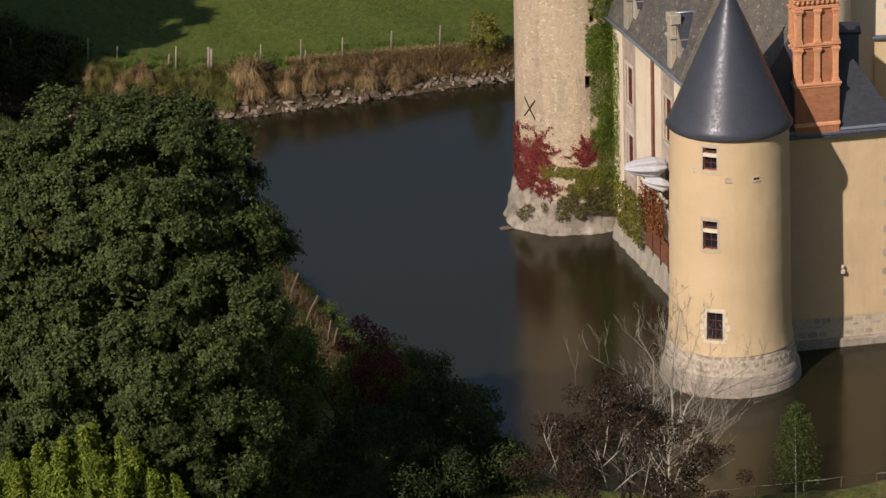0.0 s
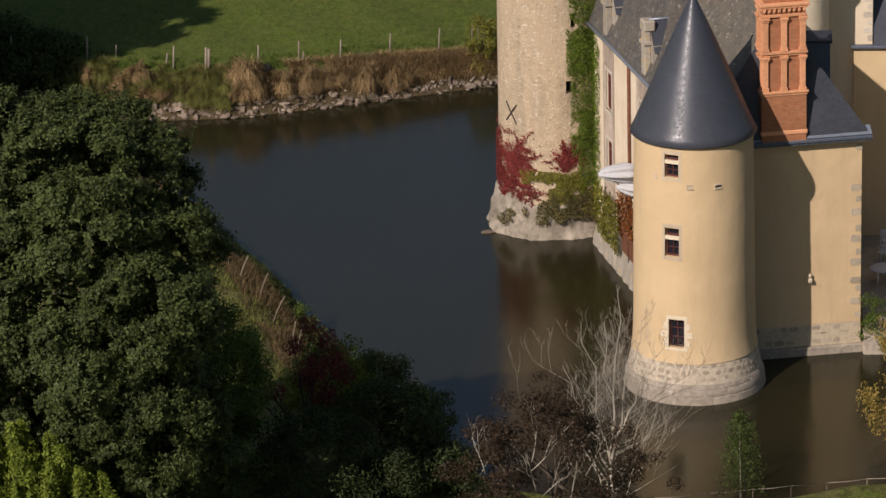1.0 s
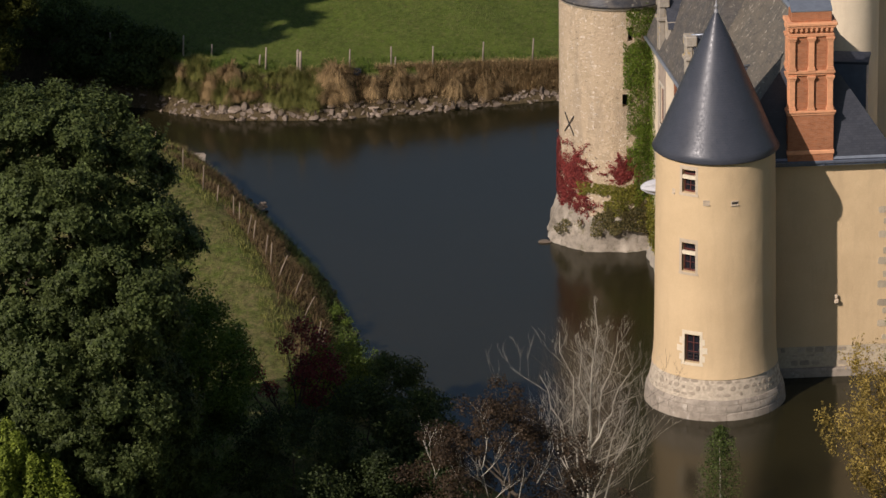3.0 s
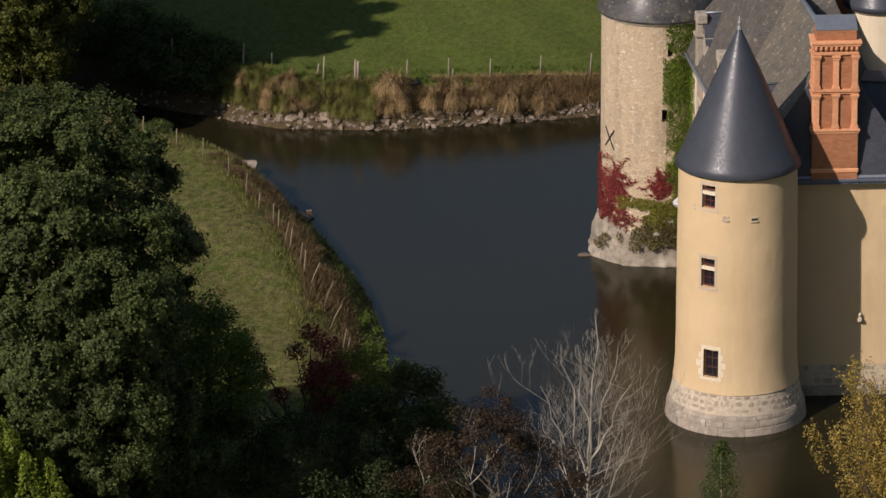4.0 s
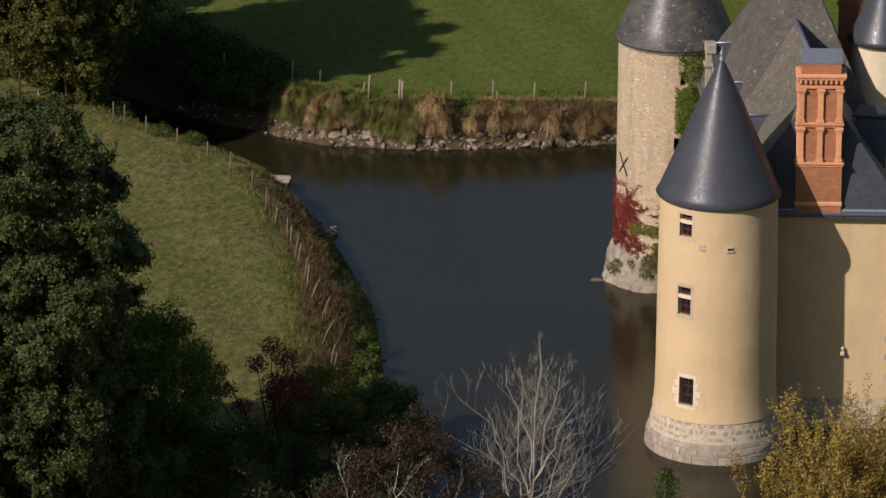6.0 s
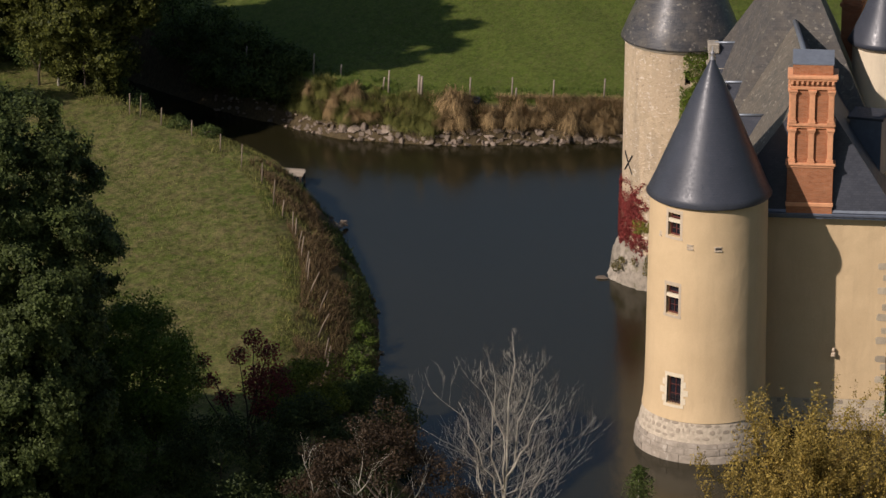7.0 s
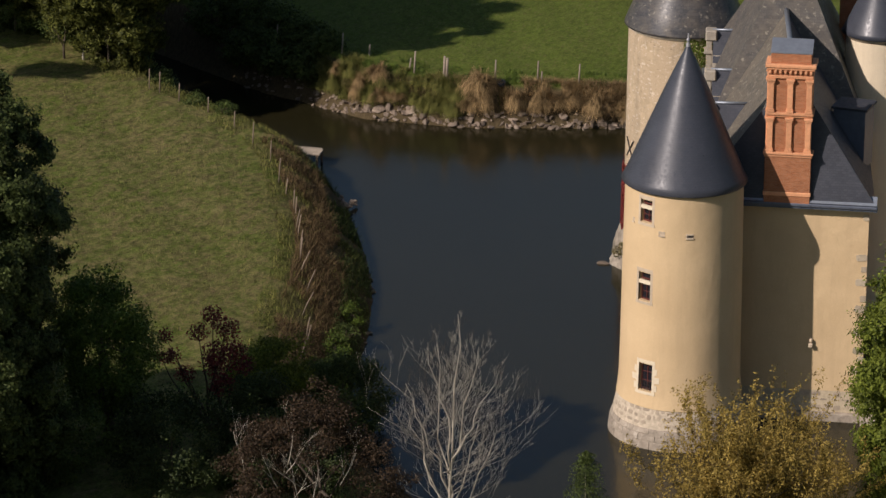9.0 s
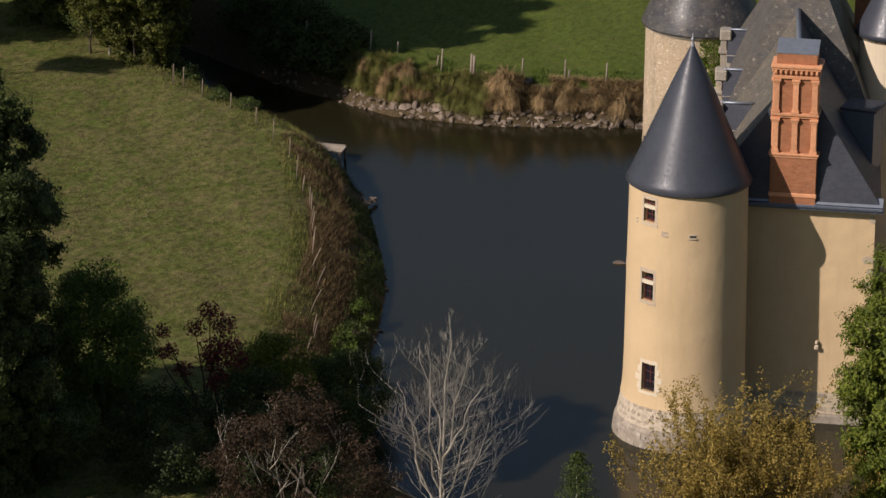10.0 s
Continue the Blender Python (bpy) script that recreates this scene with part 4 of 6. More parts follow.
# ---- round stair turret behind ----
turret = thing("stair_turret", "round plastered stair turret with a slate cone", "turret", (5.35, 15.9, 0))
bm = bmesh.new()
lathe(bm, [(1.72, 0.0), (1.72, 15.95)], 40, 5.35, 15.9)
part("wall", bm, PLASTER_CREAM, turret)
bm = bmesh.new()
lathe(bm, [(1.72, 15.98), (1.8, 16.04), (1.82, 16.14), (1.7, 16.19)], 40, 5.35, 15.9)
part("cornice", bm, WINDOW_STONE, turret, "thin stone cornice under the cone")
bm = bmesh.new()
lathe(bm, [(1.7, 16.2), (1.98, 16.18), (1.85, 16.4), (1.2, 17.8), (0.6, 19.4), (0.05, 20.9)], 48, 5.35, 15.9)
part("roof", bm, SLATE, turret, "small slate cone")

# brick stack far behind
bm = bmesh.new()
box(bm, 2.25, 3.3, 19.2, 20.0, 11.0, 17.2)
box(bm, 2.17, 3.38, 19.12, 20.08, 16.8, 17.0)
box_uv(bm)
stack = part("rear_chimney", bm, BRICK)
tagged(stack, "plain orange brick chimney stack on the rear roof", "chimney")

# ---- rear wing and quoined tower to the right, seen past the pavilion ----
wing = thing("rear_wing", "plastered rear wing with a shaded wall under a slate roof", "house", (14, 16, 0))
bm = bmesh.new()
box(bm, 8.4, 24, 17.3, 23.5, 0.4, 11.3)
part("wall", bm, PLASTER, wing)
bm = bmesh.new()
box(bm, 8.25, 24.2, 17.05, 17.45, 11.25, 11.4, bevel=0.03)
part("gutter", bm, ZINC_DARK, wing)
bm = bmesh.new()
for f in ([(9.4, 17.1, 11.35), (24.2, 17.1, 11.35), (24.2, 20.5, 16.5), (9.4, 20.5, 16.5)], [(9.4, 23.9, 11.35), (24.2, 23.9, 11.35), (24.2, 20.5, 16.5), (9.4, 20.5, 16.5)]):
    bm.faces.new([bm.verts.new(p) for p in f])
slope_uv(bm)
part("roof", bm, SLATE, wing)
qt = part("stair_tower", (lambda b: (box(b, 6.2, 9.35, 17.6, 21.5, 0.4, 18.0), b)[1])(bmesh.new()), PLASTER_CREAM, wing, "square quoined tower of cream plaster")
rng = random.Random(3)
z = 11.5
k = 0
while z < 17.6:
    w = 0.5 if k % 2 else 0.28
    block("quoin_stone", 6.19, 6.19 + w, z, z + 0.34, 17.6, 0.015, qt, PALE_STONE, rng, 0.01)
    block("quoin_stone", 9.36 - w, 9.36, z, z + 0.34, 17.6, 0.015, qt, PALE_STONE, rng, 0.01)
    z += 0.42
    k += 1

# castle island with its courtyard
bm = bmesh.new()
box(bm, 8.6, 32, 2.95, 32, -1.5, 1.05, bevel=0.08)
vs = [bm.verts.new(along(u, -o, 1.0)) for u, o in ((0.5, 0.5), (0.5, 7.5), (22, 7.5), (22, 0.5))]
bm.faces.new(vs)
yard = part("courtyard", bm, PLINTH_STONE)
tagged(yard, "stone-edged castle courtyard above the water", "courtyard", kind="structure")

# ---- the old far tower ----
FX, FY = -7.18, 22.8
old = thing("old_tower", "old round rubble-stone tower with slate cone and red creeper", "tower", (FX, FY, 0))


def old_r(z):
    return float(np.interp(z, [2.0, 5.0, 14.5], [3.1, 3.06, 3.0]))


def on_old(th, z, d):
    r = old_r(z) - d
    return (FX + r * math.sin(th), FY - r * math.cos(th), z)


bm = bmesh.new()
panel(bm, [radians(a) for a in range(-180, 181, 5)], [1.6, 3, 4.5, 6, 7.5, 9, 10.5, 11.6, 12.6, 13.4], [(0.23, 0.35, 8.0, 8.68), (0.33, 0.44, 11.55, 12.3)], on_old, 0.5)
bmesh.ops.remove_doubles(bm, verts=bm.verts[:], dist=0.002)
for e in bm.edges:
    if len(e.link_faces) == 2 and e.calc_face_angle() > 0.6:
        e.smooth = False
for f in bm.faces:
    f.smooth = True
part("wall", bm, RUBBLE, old, "speckled rubble-stone wall")
bm = bmesh.new()
lathe(bm, [(2.3, 1.0), (2.3, 13.3)], 32, FX, FY)
part("inner_wall", bm, INTERIOR, old)
bm = bmesh.new()
lathe(bm, [(2.95, 13.2), (3.12, 13.27), (3.12, 13.41)], 64, FX, FY)
part("cornice", bm, PALE_STONE, old, "thin stone cornice")
bm = bmesh.new()
lathe(bm, [(2.95, 13.45), (3.24, 13.4), (3.22, 13.5), (2.85, 14.4), (1.9, 16.6), (0.9, 19.0), (0.05, 21.0)], 80, FX, FY)
part("roof", bm, SLATE_FAR, old, "weathered slate cone with pale patches")
# battered, broken footing of pale stone
bm = bmesh.new()
rings = lathe(bm, [(3.4, -1.2), (3.36, 0.0), (3.34, 0.25), (3.32, 0.5), (3.29, 0.75), (3.27, 1.0), (3.25, 1.25), (3.22, 1.5), (3.19, 1.75), (3.14, 2.0), (3.1, 2.2), (3.04, 2.4)], 160, FX, FY)
for v in bm.verts:
    d = Vector((v.co.x - FX, v.co.y - FY, 0))
    k = noise.noise(Vector((v.co.x * 0.9, v.co.y * 0.9, v.co.z * 1.1))) * 0.24 + noise.noise(v.co * 2.6) * 0.17 + noise.noise(v.co * 6.5) * 0.06
    flare = 0.5 * max(0.0, -d.normalized().x) ** 1.5 * max(0.0, 1 - v.co.z / 2.4)
    v.co += d.normalized() * (k + flare)
part("footing", bm, FOOTING_STONE, old, "battered footing of pale crumbling stone")
bm = bmesh.new()
for dx, dz in ((0.28, 0.5), (-0.28, 0.55)):
    pts = []
    for k in (-1, -0.5, 0, 0.5, 1):
        x = -9.45 + dx * k
        th = math.asin(max(-1, min(1, (x - FX) / 3.12)))
        pts.append((FX + 3.09 * math.sin(th), FY - 3.09 * math.cos(th), 6.7 + dz * k))
    tube(bm, pts, [0.035] * 5, 5)
part("wall_anchor", bm, IRON, old, "crossed iron wall anchor")

# ---- plants ----
def leaf_quads(c, size, rs, out=None, ratio=0.6, up=0.3):
    """Small pointed leaves at the points c; out leans their faces outwards."""
    n = len(c)
    nrm = rs.normal(size=(n, 3))
    nrm[:, 2] += up
    if out is not None:
        nrm = nrm * 0.45 + out
    nrm /= np.linalg.norm(nrm, axis=1, keepdims=True) + 1e-9
    a = np.cross(nrm, rs.normal(size=(n, 3)))
    a /= np.linalg.norm(a, axis=1, keepdims=True) + 1e-9
    b = np.cross(nrm, a)
    s = (size * rs.uniform(0.7, 1.3, n))[:, None]
    a, b = a * s * 0.5, b * s * 0.5 * ratio
    v = np.stack([c - a, c + b - a * 0.1, c + a, c - b - a * 0.1], axis=1).reshape(-1, 3)
    f = np.arange(4 * n).reshape(n, 4)
    return v, f


def leaf_points(c, size, rs, out, ratio=0.6):
    """Pointed three-cornered leaves, for crowns with very many."""
    n = len(c)
    nrm = rs.normal(size=(n, 3)) * 0.45 + out
    nrm[:, 2] += 0.15
    nrm /= np.linalg.norm(nrm, axis=1, keepdims=True) + 1e-9
    a = np.cross(nrm, rs.normal(size=(n, 3)))
    a /= np.linalg.norm(a, axis=1, keepdims=True) + 1e-9
    b = np.cross(nrm, a)
    k = (size * rs.uniform(0.7, 1.3, n))[:, None]
    a, b = a * k * 0.55, b * k * 0.55 * ratio
    v = np.stack([c - a, c + a * 0.6 + b, c + a * 0.8 - b], axis=1).reshape(-1, 3)
    return v, np.arange(3 * n).reshape(n, 3)


def clump_points(centres, radii, per, rs, flat=0.75, shell=0.45):
    pts, outs = [], []
    for c, r in zip(centres, radii):
        n = max(8, int(per * r * r))
        d = rs.normal(size=(n, 3))
        d /= np.linalg.norm(d, axis=1, keepdims=True)
        q = (shell + (1 - shell) * rs.random(n) ** 0.6)[:, None] * r
        p = d * q
        p[:, 2] *= flat
        pts.append(p + c)
        outs.append(d)
    return np.concatenate(pts), np.concatenate(outs)


def crown_clumps(centre, rad, n, rs, r0, r1, low=-0.75, bumps=0.2):
    """Clump centres over an uneven egg-shaped crown."""
    d = rs.normal(size=(n * 3, 3))
    d /= np.linalg.norm(d, axis=1, keepdims=True)
    d = d[d[:, 2] > low][:n]
    ph = rs.uniform(0, 6.28, 6)
    lump = 1 + bumps * (np.sin(3 * d[:, 0] + ph[0]) * np.sin(4 * d[:, 1] + ph[1]) + 0.6 * np.sin(7 * d[:, 2] + ph[2]) * np.sin(6 * d[:, 0] + ph[3]))
    q = lump * (0.62 + 0.36 * rs.random(len(d)) ** 0.5)
    c = np.array(centre) + d * np.array(rad) * q[:, None]
    return c, rs.uniform(r0, r1, len(c))


def lobed_crown(centre, rad, rs, big, low=-0.8, count=400, per=60, square=2.0):
    """Leaf points and outward directions: rounded boughs kept apart over an egg-shaped crown, each a heap of ragged leaf sprays, dark gaps between."""
    centre, rad = np.array(centre), np.array(rad)
    boughs = []
    for _ in range(count * 12):
        d = rs.normal(size=3)
        d /= np.linalg.norm(d)
        if d[2] < low:
            continue
        full = d / (np.abs(d) ** square).sum() ** (1 / square)
        q = centre + full * (rad - big * 0.85) * rs.uniform(0.82, 1.05)
        r = big * rs.uniform(0.6, 1.25)
        if all(np.linalg.norm(q - w) > 0.64 * (r + v) for w, v, _ in boughs):
            boughs.append((q, r, d))
    pts, outs = [], []
    for q, r, d in boughs:
        n = max(8, int(20 * r * r))
        e = rs.normal(size=(n, 3))
        e /= np.linalg.norm(e, axis=1, keepdims=True)
        e = e + d * 0.55 + np.array([0, 0, 0.25])
        e /= np.linalg.norm(e, axis=1, keepdims=True)
        c = q + e * r * rs.uniform(0.6, 1.0, (n, 1)) * np.array([1, 1, 0.8])
        for k in range(n):
            w = rs.uniform(0.15, 0.3)
            m = int(per * rs.uniform(0.6, 1.3))
            axis = e[k] + rs.normal(0, 0.5, 3)
            axis /= np.linalg.norm(axis)
            pts.append(c[k] + np.clip(rs.normal(size=(m, 1)), -1.7, 1.7) * axis * w * 0.9 + np.clip(rs.normal(size=(m, 3)), -1.7, 1.7) * w * np.array([0.62, 0.62, 0.5]))
            outs.append(np.repeat(e[k][None] * 0.6 + d * 0.25, m, axis=0))
    return np.concatenate(pts), np.concatenate(outs), np.array([b[0] for b in boughs])


def wobble(p, q, rng, n=4, amt=0.12):
    p, q = Vector(p), Vector(q)
    L = (q - p).length
    pts = [p]
    for k in range(1, n):
        pts.append(p.lerp(q, k / n) + Vector((rng.uniform(-1, 1), rng.uniform(-1, 1), rng.uniform(-0.5, 0.8))) * L * amt)
    return pts + [q]


def tree(name, label, base, centre, rad, leaf, mat, seed, clumps=120, per=220, size=0.16, r0=0.7, r1=1.2, trunk=0.3, bark=None, limbs=12, low=-0.75, bumps=0.2, ratio=0.6, flat=0.75, category="tree", big=0.0, square=2.0):
    rs, rng = np.random.RandomState(seed), random.Random(seed)
    t = thing(name, label, category, base)
    if big:
        p, o, c = lobed_crown(centre, rad, rs, big, low, clumps, per, square)
    else:
        c, r = crown_clumps(centre, rad, clumps, rs, r0, r1, low, bumps)
        p, o = clump_points(c, r, per, rs, flat, 0.25)
    bm = bmesh.new()
    top = Vector((centre[0], centre[1], centre[2] + rad[2] * 0.35))
    pts = wobble(base, top, rng, 5, 0.04)
    pts[0] = pts[0] - Vector((0, 0, 0.4))
    tube(bm, pts, [trunk * k for k in (1.25, 0.95, 0.8, 0.6, 0.4, 0.12)], 8)
    part("trunk", bm, bark or BARK, t)
    for k in range(limbs):
        bm = bmesh.new()
        j = rng.randrange(len(c))
        s = pts[rng.choice((1, 2, 3, 4))]
        tube(bm, wobble(s, c[j], rng, 4, 0.08), [trunk * 0.42, trunk * 0.3, trunk * 0.2, trunk * 0.12, trunk * 0.05], 5)
        part("limb", bm, bark or BARK, t)
    cd = p - np.array(centre)
    cd /= np.linalg.norm(cd, axis=1, keepdims=True) + 1e-6
    if big:
        # twigs and leaves inside the crown, between the boughs
        d = rs.normal(size=(12000, 3))
        d /= np.linalg.norm(d, axis=1, keepdims=True)
        d[:, 2] = np.maximum(d[:, 2], low)
        q = np.array(centre) + d * np.array(rad) * (0.5 + 0.25 * rs.random(12000))[:, None]
        p, o = np.concatenate([p, q]), np.concatenate([o, d])
        cd = np.concatenate([cd, d])
    if big:
        v, f = leaf_points(p, size * (1 + 1.0 * (np.arange(len(p)) >= len(p) - 12000)), rs, o * 1.0 + cd * 0.2, ratio)
    else:
        v, f = leaf_quads(p, size, rs, o * 0.8 + cd * 0.2, ratio)
    raw("crown", v, f, mat, t, leaf)
    return t


def bush(name, label, base, rad, mat, seed, clumps=40, per=260, size=0.12, r0=0.35, r1=0.7, category="bush"):
    b = (base[0], base[1], base[2])
    return tree(name, label, b, (base[0], base[1], base[2] + rad[2] * 0.75), rad, "", mat, seed, clumps, per, size, r0, r1, 0.07, None, 5, -0.95, 0.25, category=category)


def spot(x, y, dz=0.0):
    return (x, y, gz(x, y) + dz)


# big oak at the pond's near corner
tree("oak_tree", "large old oak with dense dark green autumn foliage", spot(-24.3, -30.5), (-25.1, -30.5, 12.7), (6.9, 5.9, 11.6), "dense clumps of dark green oak leaves", OAK_LEAF, 21, 330, 104, 0.17, 0.6, 1.4, 0.5, None, 16, -0.95, 0.1, ratio=0.62, big=1.5, square=2.8)
# feathery lime-green tree below the oak
lt = thing("lime_green_tree", "feathery yellow-green conifer in front of the oak", "tree", spot(-26.4, -37.2))
rng, rs = random.Random(22), np.random.RandomState(22)
zb = gz(-26.4, -37.2)
bm = bmesh.new()
tube(bm, [(-26.4, -37.2, zb - 0.3), (-26.5, -37.1, zb + 3), (-26.6, -37.0, 9.0)], [0.28, 0.2, 0.06], 8)
part("trunk", bm, BARK, lt)
pts, outs = [], []
for k in range(60):
    a, q = k * 2.4, math.sqrt((k + 0.5) / 60)
    px_, py_ = -26.6 + 5.3 * q * math.cos(a), -37.0 + 2.8 * q * math.sin(a)
    top = 12.0 - 3.6 * q * q + rng.uniform(-0.7, 0.7)
    n = 1500
    h = rs.random(n)
    an = rs.uniform(0, 6.28, n)
    lobes = 1 + 0.35 * np.sin(3 * an + k) + 0.25 * np.sin(14 * h + k)
    rr = (0.12 + 0.85 * h ** 0.8) * lobes * (0.55 + 0.45 * rs.random(n))
    pts.append(np.c_[px_ + rr * np.cos(an) + 0.4 * h * math.cos(a), py_ + rr * np.sin(an), top - 3.6 * h])
    outs.append(np.c_[np.cos(an), np.sin(an), np.full(n, 0.5)])
v, f = leaf_points(np.concatenate(pts), 0.2, rs, np.concatenate(outs) * 0.6, 0.4)
raw("crown", v, f, LIME_LEAF, lt, "feathery yellow-green sprays")
# rounded tree at the meadow's near edge
tree("round_green_tree", "rounded dark green tree at the edge of the meadow", spot(-19.9, -22.1), (-19.9, -22.1, 8.7), (2.2, 2.2, 3.8), "", FRESH_LEAF, 23, 130, 400, 0.14, 0.55, 1.0, 0.22, None, 10, -0.9, 0.15)
# dark undergrowth round the oak; four shrubs have its shade painted into darker leaves
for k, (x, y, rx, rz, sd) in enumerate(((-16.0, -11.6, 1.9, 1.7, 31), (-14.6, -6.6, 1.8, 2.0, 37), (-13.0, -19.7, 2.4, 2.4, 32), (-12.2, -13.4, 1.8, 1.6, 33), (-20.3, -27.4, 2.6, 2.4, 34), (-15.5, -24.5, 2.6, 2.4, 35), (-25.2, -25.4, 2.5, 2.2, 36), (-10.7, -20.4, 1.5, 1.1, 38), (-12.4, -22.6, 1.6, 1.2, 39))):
    # 38 and 39 are added to cover ground that should lie in shade
    bush("shrub", "dense dark green shrub by the oak, shade partly painted into the leaves", spot(x, y), (rx, rx, rz), BRIGHT_LEAF if k == 0 else PAINTED_SHADE_LEAF if sd in (32, 35, 38, 39) else DARK_LEAF, sd, 90, 380, 0.14, 0.4, 0.8)
# small red-leaved tree
rs, rng = np.random.RandomState(41), random.Random(41)
rt = thing("red_leaved_tree", "small open tree with dark red autumn leaves", "tree", spot(-16.59, -17.59))
zb = gz(-16.59, -17.59)
RED_AT = [(-16.14, -18.34, 9.55, 0.55), (-15.58, -18.12, 8.91, 0.6), (-16.89, -18.37, 8.64, 0.5), (-15.04, -18.44, 8.16, 0.6), (-15.91, -18.41, 7.79, 0.7), (-14.81, -18.17, 7.29, 0.6), (-16.31, -17.74, 7.01, 0.75), (-18.83, -17.84, 8.01, 0.4), (-18.39, -18.03, 7.15, 0.45), (-19.13, -17.57, 6.79, 0.35), (-17.83, -17.80, 6.29, 0.5), (-15.57, -18.54, 6.37, 0.7)]
bm = bmesh.new()
for x, y, z, r in RED_AT:
    tube(bm, wobble((-16.59 + rng.uniform(-0.1, 0.1), -17.59, zb - 0.2), (x, y, z), rng, 4, 0.05), [0.08, 0.06, 0.045, 0.03, 0.012], 5)
part("trunk", bm, BARK, rt)
p, o = clump_points(np.array([a[:3] for a in RED_AT]), [a[3] * 1.12 for a in RED_AT], 800, rs, 0.8, 0.2)
v, f = leaf_quads(p, 0.13, rs, o * 0.4, 0.7)
raw("crown", v, f, RED_LEAF, rt, "sparse dark red leaves")
# copper tree with bare pale twigs
ct = tree("copper_tree", "copper-brown leaved tree with bare pale twigs", spot(-5.0, -33), (-4.8, -33.0, 8.2), (3.7, 3.0, 4.3), "withered copper-brown leaves", BROWN_LEAF, 24, 215, 600, 0.115, 0.3, 0.72, 0.2, None, 14, -0.9, 0.3)


def bare(bm, p, d, length, r, depth, rng, spread_=0.5, tips=None, forks=(3, 3, 4)):
    """Leafless branching: each branch bends upwards and forks."""
    pts, rad = [p.copy()], [r]
    n = 4
    for k in range(n):
        d = (d + Vector((rng.uniform(-1, 1), rng.uniform(-1, 1), rng.uniform(-0.5, 0.8))) * 0.13).normalized()
        p = p + d * length / n
        pts.append(p.copy())
        rad.append(r * (1 - 0.62 * (k + 1) / n))
    tube(bm, pts, rad, 5 if r > 0.03 else 3)
    if tips is not None and depth < 2:
        for a, b in zip(pts, pts[1:]):
            tips.extend((a, a.lerp(b, 0.5), b))
    if depth == 0:
        return
    for k in range(rng.choice(forks)):
        i = rng.choice((1, 2, 2, 3, 3, 4))
        side = Vector((rng.uniform(-1, 1), rng.uniform(-1, 1), rng.uniform(-0.1, 0.6))).normalized()
        nd = (d * (1 - spread_) + side * spread_ + Vector((0, 0, 0.22))).normalized()
        bare(bm, pts[i], nd, length * rng.uniform(0.5, 0.72), max(0.0042, rad[i] * 0.58), depth - 1, rng, spread_, tips, forks)


rng = random.Random(9)
for k in range(10):
    bm = bmesh.new()
    p = Vector((-4.9 + rng.uniform(-3.0, 2.6), -33.0 + rng.uniform(-2.4, 0.2), 9.6 + rng.uniform(-1.6, 1.0)))
    bare(bm, p, Vector((rng.uniform(-0.9, 0.9), rng.uniform(-0.7, 0.2), 1)).normalized(), 1.7, 0.028, 2, rng)
    part("bare_twig", bm, BARK_PALE, ct, "bare pale twigs")

# leafless pale tree at the water
wt = thing("bare_tree", "leafless pale-barked tree with fine upright twigs", "tree", spot(-2.9, -22.8))
rng = random.Random(17)
bm = bmesh.new()
zb = gz(-2.9, -22.8)
stem = wobble((-2.9, -22.8, zb - 0.3), (-2.55, -22.7, 13.0), rng, 7, 0.02)
tube(bm, stem, [0.085, 0.072, 0.06, 0.05, 0.04, 0.03, 0.019, 0.008], 7)
part("trunk", bm, BARK_PALE, wt)
stems = [(stem, 38)]
for i, (x, y, z), n in ((1, (-4.1, -22.3, 11.3), 15), (1, (-1.5, -22.9, 11.7), 15), (2, (-3.1, -23.8, 11.9), 9), (2, (-0.9, -22.5, 9.9), 9), (1, (-4.9, -22.9, 9.5), 9), (0, (-4.3, -23.6, 8.9), 6), (0, (-1.2, -23.5, 8.7), 6), (0, (-0.8, -22.2, 8.0), 6), (0, (-5.0, -22.3, 7.9), 6)):
    p0 = stem[i].lerp(stem[i + 1], rng.random())
    side = wobble(p0, (x, y, z), rng, 7, 0.035)
    bm = bmesh.new()
    tube(bm, side, [0.05, 0.045, 0.04, 0.034, 0.027, 0.02, 0.014, 0.007], 6)
    part("limb", bm, BARK_PALE, wt)
    stems.append((side, n))
for st, n in stems:
    for k in range(n):
        i = k % 6 + 1
        p = st[i].lerp(st[min(i + 1, 7)], rng.random())
        ang = k * 2.4 + rng.uniform(-0.5, 0.5)
        L = max(0.35, min(2.6, (13.6 - p.z) * rng.uniform(0.25, 0.42)))
        bm = bmesh.new()
        bare(bm, p, Vector((math.cos(ang), math.sin(ang), rng.uniform(0.4, 1.0))).normalized(), L, 0.006 + 0.0034 * L, 3, rng, 0.46, None, (2, 3, 3))
        part("branch", bm, BARK if k % 4 == 1 else BARK_PALE, wt)
# golden tree on the near bank: a fan of grey branches with leaves along the twigs
gt = thing("golden_tree", "small tree with sparse golden-yellow autumn leaves", "tree", spot(12.0, -27.3))
rng, rs = random.Random(25), np.random.RandomState(25)
zb = gz(12.0, -27.3)
bm = bmesh.new()
tube(bm, [(12.0, -27.3, zb - 0.3), (12.1, -27.3, 4.5), (12.3, -27.3, 8.6)], [0.16, 0.13, 0.06], 8)
part("trunk", bm, BARK, gt)
twigs = []
